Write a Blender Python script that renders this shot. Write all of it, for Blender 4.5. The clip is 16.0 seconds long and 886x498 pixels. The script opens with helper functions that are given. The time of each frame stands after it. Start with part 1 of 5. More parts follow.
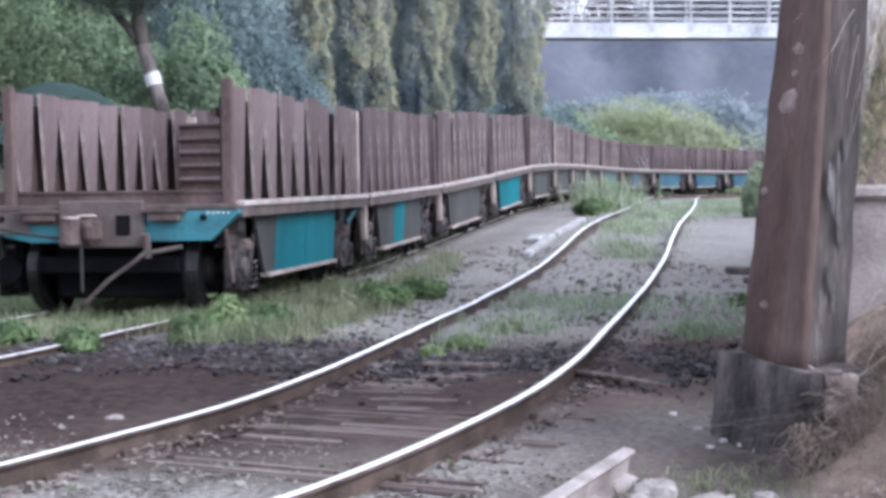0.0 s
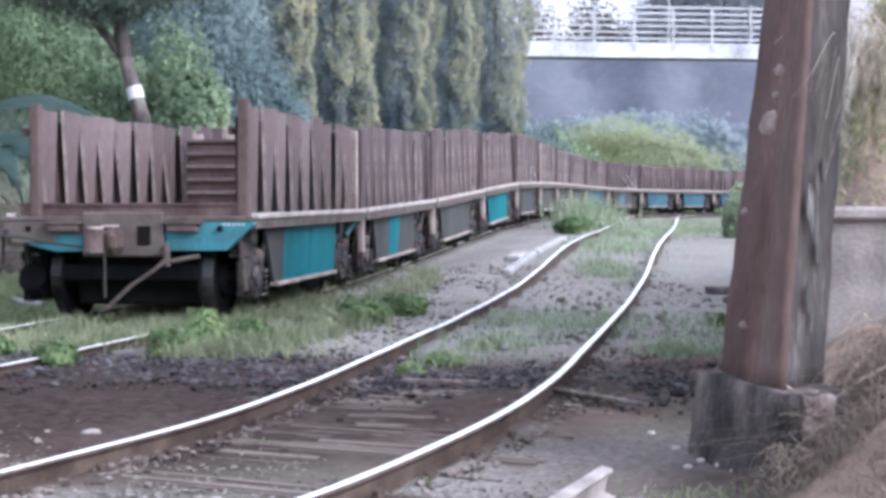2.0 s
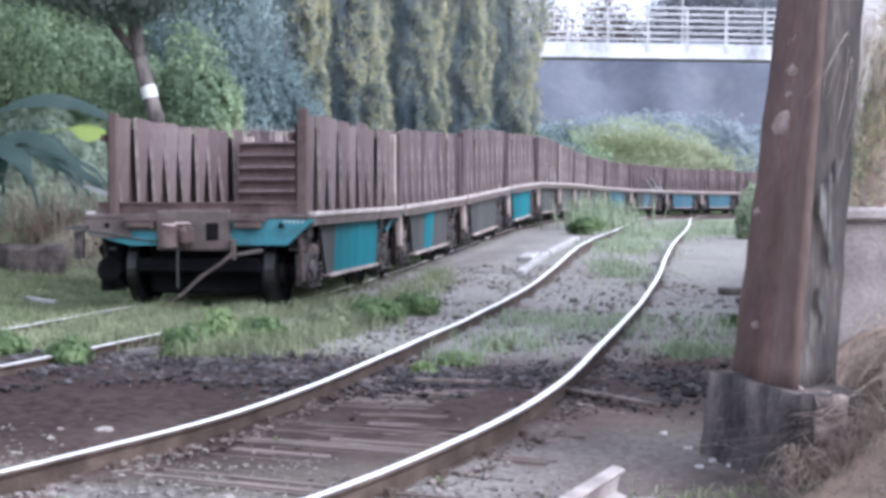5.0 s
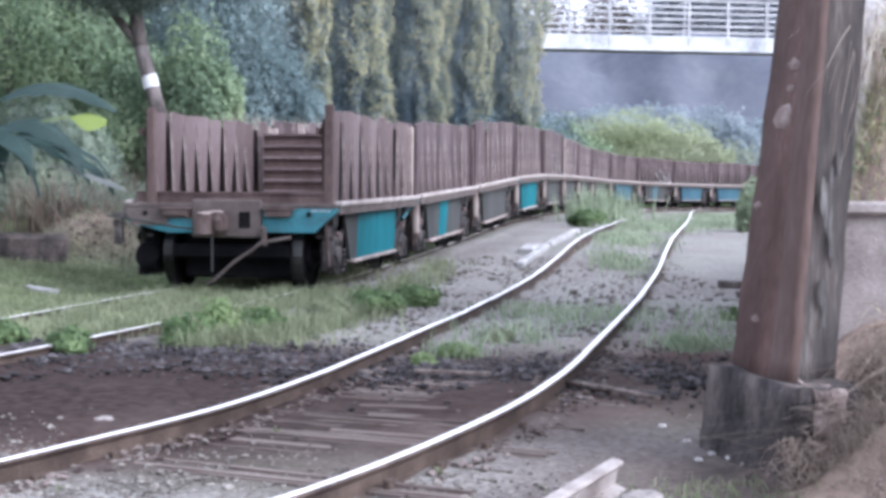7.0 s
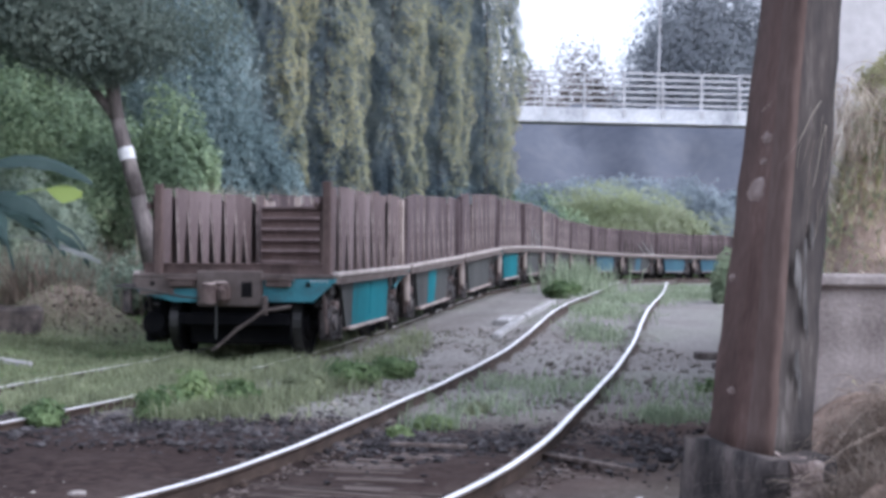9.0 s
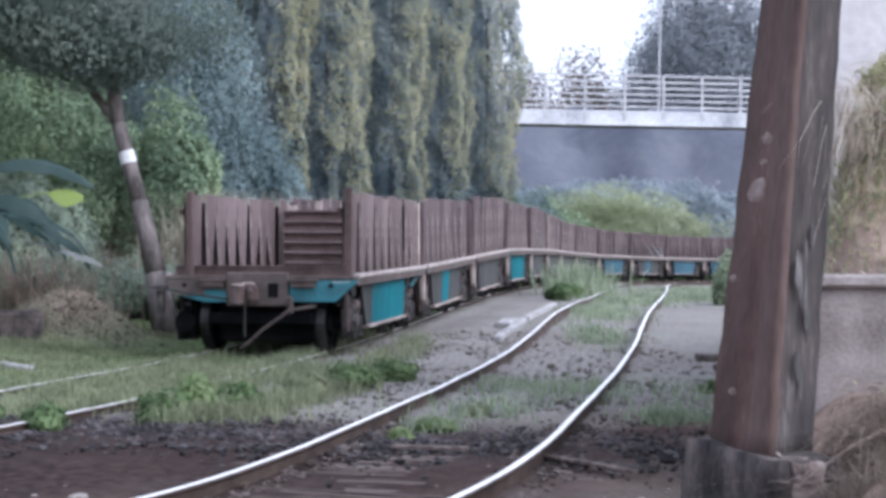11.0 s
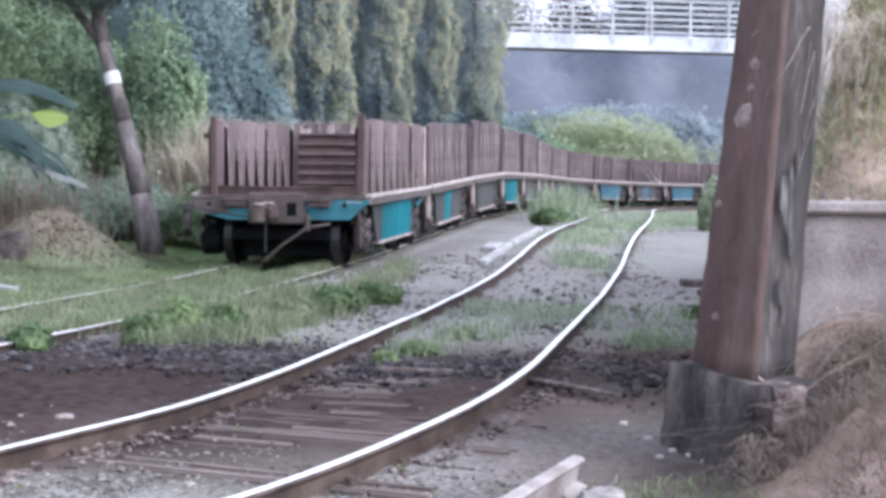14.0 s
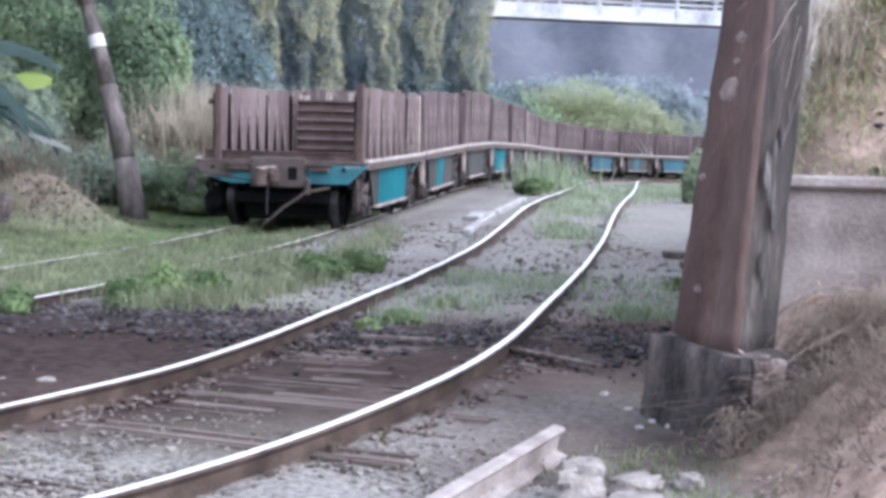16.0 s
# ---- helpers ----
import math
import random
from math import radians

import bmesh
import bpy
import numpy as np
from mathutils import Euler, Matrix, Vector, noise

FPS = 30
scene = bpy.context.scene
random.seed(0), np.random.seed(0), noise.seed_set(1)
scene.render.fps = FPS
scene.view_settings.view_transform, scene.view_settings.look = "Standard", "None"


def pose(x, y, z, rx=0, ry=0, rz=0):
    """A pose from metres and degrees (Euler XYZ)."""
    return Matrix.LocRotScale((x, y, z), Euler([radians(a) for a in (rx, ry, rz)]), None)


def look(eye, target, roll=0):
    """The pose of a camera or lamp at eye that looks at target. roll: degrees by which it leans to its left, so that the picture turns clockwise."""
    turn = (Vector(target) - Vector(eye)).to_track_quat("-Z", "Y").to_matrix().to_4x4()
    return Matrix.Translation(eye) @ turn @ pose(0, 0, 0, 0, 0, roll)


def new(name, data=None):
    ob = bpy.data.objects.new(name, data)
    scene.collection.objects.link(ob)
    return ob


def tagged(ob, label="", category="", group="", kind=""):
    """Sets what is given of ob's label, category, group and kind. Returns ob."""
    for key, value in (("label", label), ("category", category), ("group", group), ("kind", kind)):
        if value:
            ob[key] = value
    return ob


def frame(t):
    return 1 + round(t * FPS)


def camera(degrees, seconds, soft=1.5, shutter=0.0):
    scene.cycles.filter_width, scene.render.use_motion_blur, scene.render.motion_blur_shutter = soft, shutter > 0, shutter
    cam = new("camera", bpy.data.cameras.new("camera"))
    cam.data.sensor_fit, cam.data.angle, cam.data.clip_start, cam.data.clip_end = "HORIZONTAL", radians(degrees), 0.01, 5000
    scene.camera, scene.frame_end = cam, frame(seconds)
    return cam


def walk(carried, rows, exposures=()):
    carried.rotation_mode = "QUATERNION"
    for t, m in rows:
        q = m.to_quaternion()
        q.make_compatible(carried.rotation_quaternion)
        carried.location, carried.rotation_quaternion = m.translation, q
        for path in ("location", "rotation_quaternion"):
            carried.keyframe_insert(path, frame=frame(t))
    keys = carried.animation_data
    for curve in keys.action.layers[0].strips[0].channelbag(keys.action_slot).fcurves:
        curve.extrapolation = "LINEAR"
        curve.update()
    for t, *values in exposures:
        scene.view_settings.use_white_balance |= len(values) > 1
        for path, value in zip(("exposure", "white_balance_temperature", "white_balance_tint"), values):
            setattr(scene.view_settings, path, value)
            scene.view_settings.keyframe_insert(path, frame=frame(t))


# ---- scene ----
# ---- camera and its way ----
cam = camera(33.56, 16.0, soft=3.8)
# seconds, pitch, yaw, roll in degrees, and the small sway of the eye
PATH = [
    (0.0, -3.038, 0.227, -0.854, -0.007, 0.011, 0.004), (0.5, -3.054, 0.413, -0.873, 0.003, 0.005, 0.003),
    (1.0, -3.014, 0.047, -0.541, 0.003, 0.003, 0.004), (1.5, -2.4, -0.245, -0.278, 0.002, 0.007, 0.003),
    (2.0, -2.386, -0.52, -0.214, -0.002, 0.011, 0.004), (2.5, -2.272, -0.346, -0.322, 0.001, 0.001, 0.006),
    (3.0, -2.263, 0.227, -0.514, 0.001, 0.005, 0.002), (3.5, -2.21, 0.332, -0.388, 0.004, -0.001, 0.003),
    (4.0, -2.239, 0.2, -0.259, 0.005, 0.002, 0.004), (4.5, -2.283, 0.035, -0.141, 0.002, 0.002, -0.002),
    (7.0, -2.709, 0.0, 0.3, 0.0, 0.0, 0.0), (7.5, -2.38, -0.544, 0.359, -0.002, -0.002, 0.004),
    (8.0, -0.002, -1.26, 0.486, -0.003, -0.014, 0.007), (8.5, 0.166, -1.183, 0.273, -0.002, -0.012, 0.005),
    (9.0, 0.077, -0.929, 0.286, -0.003, -0.013, 0.006), (11.5, 0.211, -0.886, 0.09, 0.001, -0.013, -0.003),
    (12.0, -0.172, -0.77, 0.306, -0.003, -0.004, -0.004), (12.5, -1.374, -1.077, 0.303, 0.006, 0.006, -0.003),
    (13.0, -1.748, -1.475, 0.297, 0.004, -0.008, -0.002), (13.5, -2.255, -1.698, 0.31, 0.004, -0.009, -0.001),
    (14.0, -2.764, -1.442, 0.504, 0.002, -0.013, -0.003), (14.5, -3.21, -1.552, 0.682, 0.006, -0.006, -0.004),
    (15.0, -3.987, -1.595, 0.998, 0.003, -0.006, -0.003), (15.5, -3.973, -2.067, 1.329, 0.002, -0.019, 0.0),
    (16.0, -3.976, -2.114, 1.386, -0.001, -0.023, -0.001)]


def cam_pose(pitch, yaw, roll, dx, dy, dz):
    p, w = radians(pitch), radians(yaw)
    eye = Vector((dx, dy, 1.33 + dz))
    way = Vector((-math.sin(w) * math.cos(p), math.cos(w) * math.cos(p), math.sin(p)))
    return look(eye, eye + way, roll)


walk(cam, [(t, cam_pose(*r)) for t, *r in PATH], exposures=[(0.0, 1.16, 5480, 17), (.8, 1.27, 5480, 17), (3.0, 1.34, 5480, 17), (7.4, 1.36, 5480, 17), (8.0, 1.18, 5480, 17), (8.5, 0.90, 5480, 17), (9.0, 0.82, 5480, 17), (10.2, 0.88, 5480, 17),
     (11.5, 1.01, 5480, 17), (12.5, 1.30, 5480, 17), (16.0, 1.27, 5480, 17)])

# ---- light: bright overcast evening sky ----
world = bpy.data.worlds.new("world")
scene.world = world
world.use_nodes = True
wn, wl = world.node_tree.nodes, world.node_tree.links
sky = wn.new("ShaderNodeTexSky")
sky.sky_type = "NISHITA"
sky.sun_disc = False
sky.sun_elevation, sky.sun_rotation = radians(33), radians(122)
sky.dust_density, sky.air_density, sky.ozone_density = 4.0, 1.2, 1.0
hs = wn.new("ShaderNodeHueSaturation")
hs.inputs["Saturation"].default_value = 0.5
wl.new(sky.outputs[0], hs.inputs["Color"])
cloud = wn.new("ShaderNodeMix")
cloud.data_type = "RGBA"
cloud.inputs["Factor"].default_value = 0.6
cloud.inputs["B"].default_value = (6.6, 6.6, 6.7, 1)
wl.new(hs.outputs[0], cloud.inputs["A"])
wl.new(cloud.outputs["Result"], wn["Background"].inputs["Color"])
wn["Background"].inputs["Strength"].default_value = 0.15
sun_data = bpy.data.lights.new("sun", "SUN")
sun_data.energy, sun_data.angle, sun_data.color = 2.2, radians(40), (1.0, 0.97, 0.93)
sun = new("sun", sun_data)
sun.matrix_world = look((0, 0, 30), (-16.4, 10.25, 30 - 12.6))


# ---- materials ----
def mat(name, colors, scale=4.0, rough=0.8, metal=0.0, bump=0.3, fine=40.0, island=0.0, objrand=0.0, stretch=(1, 1, 1), spec=0.3, detail=6.0):
    """Two scales of noise run through a ramp of colours; relief from the fine one."""
    m = bpy.data.materials.new(name)
    m.use_nodes = True
    n, l = m.node_tree.nodes, m.node_tree.links
    b = n["Principled BSDF"]
    b.inputs["Roughness"].default_value, b.inputs["Metallic"].default_value = rough, metal
    b.inputs["Specular IOR Level"].default_value = spec
    tc, mp = n.new("ShaderNodeTexCoord"), n.new("ShaderNodeMapping")
    mp.inputs["Scale"].default_value = stretch
    l.new(tc.outputs["Object"], mp.inputs["Vector"])
    big, small = n.new("ShaderNodeTexNoise"), n.new("ShaderNodeTexNoise")
    big.inputs["Scale"].default_value, small.inputs["Scale"].default_value = scale, fine
    big.inputs["Detail"].default_value, small.inputs["Detail"].default_value = detail, 4.0
    for t in (big, small):
        l.new(mp.outputs[0], t.inputs["Vector"])
    mix = n.new("ShaderNodeMath")
    mix.operation = "MULTIPLY_ADD"
    l.new(small.outputs[0], mix.inputs[0])
    mix.inputs[1].default_value = 0.35
    sub = n.new("ShaderNodeMath")
    sub.operation = "ADD"
    sub.inputs[1].default_value = -0.175
    l.new(big.outputs[0], sub.inputs[0])
    l.new(sub.outputs[0], mix.inputs[2])
    last = mix
    for amount, node, out in ((island, "ShaderNodeNewGeometry", "Random Per Island"), (objrand, "ShaderNodeObjectInfo", "Random")):
        if amount:
            g, a = n.new(node), n.new("ShaderNodeMath")
            a.operation = "MULTIPLY_ADD"
            a.inputs[1].default_value = amount
            l.new(g.outputs[out], a.inputs[0])
            s2 = n.new("ShaderNodeMath")
            s2.operation = "ADD"
            s2.inputs[1].default_value = -amount / 2
            l.new(last.outputs[0], s2.inputs[0])
            l.new(s2.outputs[0], a.inputs[2])
            last = a
    ramp = n.new("ShaderNodeValToRGB")
    e = ramp.color_ramp.elements
    k = len(colors)
    while len(e) < k:
        e.new(0.5)
    for i, c in enumerate(colors):
        e[i].position = 0.3 + 0.4 * i / max(1, k - 1)
        e[i].color = (*c, 1)
    l.new(last.outputs[0], ramp.inputs[0])
    l.new(ramp.outputs[0], b.inputs["Base Color"])
    if bump:
        bp = n.new("ShaderNodeBump")
        bp.inputs["Strength"].default_value, bp.inputs["Distance"].default_value = bump, 0.02
        l.new(small.outputs[0], bp.inputs["Height"])
        l.new(bp.outputs[0], b.inputs["Normal"])
    return m


def leafmat(name, colors, rough=0.55, scale=0.5, island=0.2):
    m = mat(name, colors, scale=scale, rough=rough, bump=0, fine=3.0, island=island, spec=0.2)
    n, l = m.node_tree.nodes, m.node_tree.links
    b = n["Principled BSDF"]
    tr, mx = n.new("ShaderNodeBsdfTranslucent"), n.new("ShaderNodeMixShader")
    l.new(b.inputs["Base Color"].links[0].from_socket, tr.inputs["Color"])
    mx.inputs[0].default_value = 0.5
    l.new(b.outputs[0], mx.inputs[1])
    l.new(tr.outputs[0], mx.inputs[2])
    l.new(mx.outputs[0], n["Material Output"].inputs["Surface"])
    return m


RUST = mat("rusty steel", [(0.0533, 0.037, 0.0353), (0.1049, 0.0774, 0.0757), (0.172, 0.135, 0.1333)], 1.6, 0.85, 0.0, 0.3, 30, objrand=0.25, stretch=(1, 1, 0.35))
RUSTDK = mat("dark rust", [(0.0468, 0.0315, 0.0279), (0.09, 0.0621, 0.0558), (0.135, 0.0954, 0.0864)], 2.0, 0.85, 0.0, 0.3, 30, stretch=(1, 1, 0.4))
# near-black brown that stands for shade between the stakes
GAPSHADE = mat("dark stake gap shade", [(0.012, 0.008, 0.007), (0.03, 0.019, 0.016), (0.055, 0.036, 0.03)], 2.0, 0.9, 0.0, 0.3, 30)
RUSTMD = mat("brown rusted casting", [(0.042, 0.028, 0.0245), (0.077, 0.0546, 0.049), (0.119, 0.091, 0.084)], 3.0, 0.85, 0.0, 0.4, 35)
RUSTLT = mat("dusty rust", [(0.18, 0.14, 0.125), (0.29, 0.24, 0.215), (0.39, 0.335, 0.305)], 2.5, 0.9, 0.0, 0.3, 40)
TEAL = mat("worn turquoise paint", [(0.007, 0.042, 0.048), (0.005, 0.088, 0.106), (0.009, 0.118, 0.142)], 1.2, 0.6, 0.0, 0.15, 25, stretch=(1, 1, 0.3), spec=0.12)
SILL = mat("pale dust-covered edge", [(0.2112, 0.1848, 0.1672), (0.3168, 0.2816, 0.2596), (0.4136, 0.3784, 0.352)], 3.0, 0.9, 0.0, 0.3, 40)
TEALDUST = mat("dusty turquoise paint", [(0.0415, 0.0882, 0.0986), (0.0364, 0.1555, 0.1867), (0.0726, 0.197, 0.2281)], 2.5, 0.6, 0.0, 0.2, 25)
BLUE = mat("faded blue paint", [(0.014, 0.0408, 0.0589), (0.021, 0.0612, 0.0868), (0.0325, 0.0816, 0.1054)], 1.2, 0.6, 0.0, 0.15, 25, stretch=(1, 1, 0.3))
GREYP = mat("dirty grey paint", [(0.0193, 0.0203, 0.0193), (0.0363, 0.0372, 0.0358), (0.0556, 0.0556, 0.0523)], 1.5, 0.75, 0.0, 0.2, 25, stretch=(1, 1, 0.4))
# greasy iron, kept near black to stand also for shade under the wagons
GREASESHADE = mat("greasy black iron and wagon shade", [(0.002, 0.002, 0.003), (0.004, 0.004, 0.005), (0.010, 0.009, 0.009)], 3, 0.8, 0.0, 0.3, 30, spec=0.08)
AXLE = mat("oily dusty axle box", [(0.008, 0.007, 0.008), (0.026, 0.022, 0.022), (0.11, 0.092, 0.086)], 5, 0.5, 0.2, 0.5, 25)
WHEELRIM = mat("polished wheel tread", [(0.0058, 0.0058, 0.0058), (0.0578, 0.0558, 0.0539)], 2.2, 0.4, 0.8, 0.1, 60)
RAILTOP = mat("polished rail head", [(0.80, 0.78, 0.76), (0.9, 0.89, 0.88), (0.95, 0.94, 0.93)], 2, 0.68, 1.0, 0.03, 60)
RAILSIDE = mat("rusty rail web", [(0.0283, 0.019, 0.015), (0.0541, 0.038, 0.03), (0.0875, 0.0633, 0.0507)], 4, 0.85, 0.0, 0.3, 50)
WOOD = mat("weathered sleeper wood", [(0.05, 0.037, 0.032), (0.095, 0.073, 0.063), (0.165, 0.135, 0.12)], 2.5, 0.92, 0.0, 0.6, 14, objrand=0.3, stretch=(0.3, 6, 6))
PALE = mat("pale weathered concrete", [(0.17, 0.165, 0.16), (0.27, 0.265, 0.26), (0.37, 0.36, 0.355)], 3, 0.9, 0.0, 0.3, 30)
STONE = mat("grey ballast stone", [(0.085, 0.0768, 0.0688), (0.145, 0.132, 0.119), (0.23, 0.2118, 0.1906)], 3, 0.9, 0.0, 0.4, 60, island=0.4, spec=0.1)
ROCK = mat("pale broken concrete", [(0.144, 0.126, 0.1152), (0.2232, 0.2016, 0.1872), (0.3096, 0.2844, 0.2664)], 6, 0.9, 0.0, 0.6, 45)
PLASTER = mat("stained grey render", [(0.0938, 0.08, 0.075), (0.1812, 0.1588, 0.15), (0.2812, 0.2538, 0.24)], 1.9, 0.9, 0.0, 0.35, 35)
CONCRETE = mat("pale bridge concrete", [(0.20, 0.21, 0.23), (0.40, 0.41, 0.43), (0.58, 0.59, 0.61)], 0.5, 0.85, 0.0, 0.2, 6)
STEELGREY = mat("galvanised railing", [(0.27, 0.27, 0.28), (0.36, 0.36, 0.37), (0.45, 0.45, 0.46)], 1.0, 0.5, 0.0, 0.1, 20)
REDDUST = mat("red dusty pillar face", [(0.048, 0.027, 0.022), (0.073, 0.043, 0.036), (0.104, 0.064, 0.054), (0.16, 0.108, 0.094)], 1.7, 0.92, 0.0, 0.4, 26, stretch=(1, 1, 0.5))
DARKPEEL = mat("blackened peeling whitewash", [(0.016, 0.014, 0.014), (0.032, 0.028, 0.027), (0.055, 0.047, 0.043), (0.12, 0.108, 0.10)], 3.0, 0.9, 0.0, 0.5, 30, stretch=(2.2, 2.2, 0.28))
DARKCONC = mat("sooty base concrete", [(0.0173, 0.0151, 0.0151), (0.054, 0.0454, 0.0432), (0.1296, 0.1058, 0.095)], 4.0, 0.95, 0.0, 0.8, 25, stretch=(1, 1, 0.7))
BARK = mat("grey brown bark", [(0.05, 0.042, 0.04), (0.11, 0.095, 0.09), (0.19, 0.165, 0.155)], 5, 0.9, 0.0, 0.7, 30, stretch=(1, 1, 0.25))
WHITE = mat("white painted band", [(0.38, 0.38, 0.38), (0.55, 0.55, 0.55)], 5, 0.8, 0.0, 0.2, 30)
# lit and shaded colours of the same cypress foliage, in this order
L_CYPLIT = leafmat("cypress foliage", [(0.1944, 0.2139, 0.1612), (0.2864, 0.2976, 0.2001), (0.3939, 0.386, 0.2441), (0.4808, 0.4464, 0.293)], scale=0.45, island=0.1)
L_CYPSHADE = leafmat("shaded blue-green cypress foliage", [(0.123, 0.1646, 0.194), (0.2033, 0.2438, 0.256), (0.3194, 0.3494, 0.3105)], scale=0.45, island=0.1)
L_BLUE = leafmat("blue green foliage", [(0.1236, 0.1722, 0.1808), (0.1993, 0.2673, 0.2713), (0.3031, 0.3616, 0.353)])
L_GREEN = leafmat("green foliage", [(0.143, 0.2, 0.1313), (0.253, 0.335, 0.2048), (0.418, 0.48, 0.3045)])
L_DARK = leafmat("mid green foliage", [(0.165, 0.215, 0.1785), (0.275, 0.335, 0.2625), (0.418, 0.47, 0.357)])
L_LIME = leafmat("yellow green foliage", [(0.14, 0.20, 0.09), (0.23, 0.30, 0.14), (0.32, 0.38, 0.20)])
# the next two carry the haze of distance in their pale bluish base colour
L_FAR = leafmat("haze-tinted distant foliage", [(0.24, 0.282, 0.312), (0.3, 0.348, 0.372), (0.36, 0.408, 0.42)], scale=0.12, island=0.1)
L_FARTREE = leafmat("haze-tinted distant tree foliage", [(0.196, 0.217, 0.245), (0.266, 0.287, 0.308), (0.350, 0.371, 0.392)], scale=0.12, island=0.15)
L_TWIG = mat("bare brown twigs and leaves", [(0.10, 0.085, 0.075), (0.16, 0.135, 0.12), (0.24, 0.20, 0.18)], 0.5, 0.9, 0.0, 0, 3.0)
L_GRASS = leafmat("green grass", [(0.14, 0.155, 0.095), (0.215, 0.24, 0.145), (0.32, 0.345, 0.215)], scale=2.0)
L_PALE = leafmat("pale weed foliage", [(0.176, 0.22, 0.143), (0.264, 0.319, 0.209), (0.385, 0.44, 0.308)], scale=2.0)
L_WEED = leafmat("fresh green weed", [(0.07, 0.11, 0.055), (0.13, 0.19, 0.085), (0.21, 0.285, 0.135)], scale=2.0)
L_DRY = leafmat("dry straw", [(0.13, 0.10, 0.08), (0.23, 0.185, 0.15), (0.36, 0.305, 0.255)], scale=2.0)
L_STRAW = leafmat("pale tall grass", [(0.3, 0.2625, 0.2063), (0.4625, 0.4125, 0.3313), (0.625, 0.575, 0.475)], scale=2.0)
L_BANANA = leafmat("banana leaf", [(0.035, 0.062, 0.058), (0.052, 0.085, 0.078), (0.08, 0.115, 0.105)], rough=0.5)
L_CROWN = leafmat("dark overhanging foliage", [(0.0828, 0.1092, 0.0989), (0.1334, 0.168, 0.1419), (0.1932, 0.2268, 0.1849)], scale=0.4)
L_YOUNG = leafmat("young yellow green leaf", [(0.24, 0.32, 0.08), (0.32, 0.40, 0.12)], rough=0.5)
L_DEAD = leafmat("pale dead leaf", [(0.22, 0.23, 0.22), (0.34, 0.35, 0.34)], rough=0.6)
# yellow green paled by haze put into the base colour
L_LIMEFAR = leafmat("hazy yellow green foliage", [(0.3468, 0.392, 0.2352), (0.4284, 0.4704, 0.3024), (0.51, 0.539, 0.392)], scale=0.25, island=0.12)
PLATE = mat("dusty brown plate", [(0.0515, 0.0394, 0.0352), (0.0818, 0.0649, 0.0588), (0.1182, 0.0981, 0.0897)], 3.0, 0.88, 0.0, 0.4, 35)
DUSTEDGE = mat("pale dusty pillar corner", [(0.062, 0.04, 0.034), (0.094, 0.064, 0.055), (0.14, 0.102, 0.09)], 1.6, 0.92, 0.0, 0.4, 28, stretch=(1, 1, 0.3))
PATCH = mat("bare pinkish masonry", [(0.15, 0.11, 0.098), (0.22, 0.17, 0.153), (0.30, 0.245, 0.225)], 9, 0.95, 0.0, 0.6, 40)


def ground_material():
    m = mat("trackside soil", [(0.0301, 0.0202, 0.0178), (0.0602, 0.0421, 0.0364), (0.0989, 0.075, 0.0655), (0.1548, 0.1281, 0.1148)], 0.9, 0.95, 0.0, 0.8, 22, spec=0.04)
    n, l = m.node_tree.nodes, m.node_tree.links
    b = n["Principled BSDF"]
    base = b.inputs["Base Color"].links[0].from_socket
    col = n.new("ShaderNodeVertexColor")
    col.layer_name = "cover"
    sep = n.new("ShaderNodeSeparateColor")
    l.new(col.outputs[0], sep.inputs[0])
    tc = n.new("ShaderNodeTexCoord")
    for k, (chan, a, c, sc) in enumerate((("Red", (0.12, 0.113, 0.105), (0.29, 0.276, 0.26), 28.0), ("Green", (0.05, 0.085, 0.035), (0.15, 0.19, 0.085), 9.0),
                                         ("Blue", (0.022, 0.0155, 0.015), (0.052, 0.038, 0.034), 12.0))):
        no, rp, mx = n.new("ShaderNodeTexNoise"), n.new("ShaderNodeValToRGB"), n.new("ShaderNodeMix")
        no.inputs["Scale"].default_value, no.inputs["Detail"].default_value = sc, 6
        l.new(tc.outputs["Object"], no.inputs["Vector"])
        rp.color_ramp.elements[0].position, rp.color_ramp.elements[1].position = 0.35, 0.65
        rp.color_ramp.elements[0].color, rp.color_ramp.elements[1].color = (*a, 1), (*c, 1)
        l.new(no.outputs[0], rp.inputs[0])
        mx.data_type = "RGBA"
        l.new(sep.outputs[chan], mx.inputs["Factor"])
        l.new(base, mx.inputs["A"])
        l.new(rp.outputs[0], mx.inputs["B"])
        base = mx.outputs["Result"]
    # crumbling pinkish earth of the banks
    bc, no, rp, mx = n.new("ShaderNodeVertexColor"), n.new("ShaderNodeTexNoise"), n.new("ShaderNodeValToRGB"), n.new("ShaderNodeMix")
    bc.layer_name = "bare_bank"
    no.inputs["Scale"].default_value, no.inputs["Detail"].default_value = 5.0, 8
    l.new(tc.outputs["Object"], no.inputs["Vector"])
    rp.color_ramp.elements[0].position, rp.color_ramp.elements[1].position = 0.35, 0.68
    rp.color_ramp.elements[0].color, rp.color_ramp.elements[1].color = (0.19, 0.132, 0.102, 1), (0.48, 0.36, 0.285, 1)
    l.new(no.outputs[0], rp.inputs[0])
    mx.data_type = "RGBA"
    l.new(bc.outputs[0], mx.inputs["Factor"])
    l.new(base, mx.inputs["A"])
    l.new(rp.outputs[0], mx.inputs["B"])
    l.new(mx.outputs["Result"], b.inputs["Base Color"])
    return m


SOIL = ground_material()


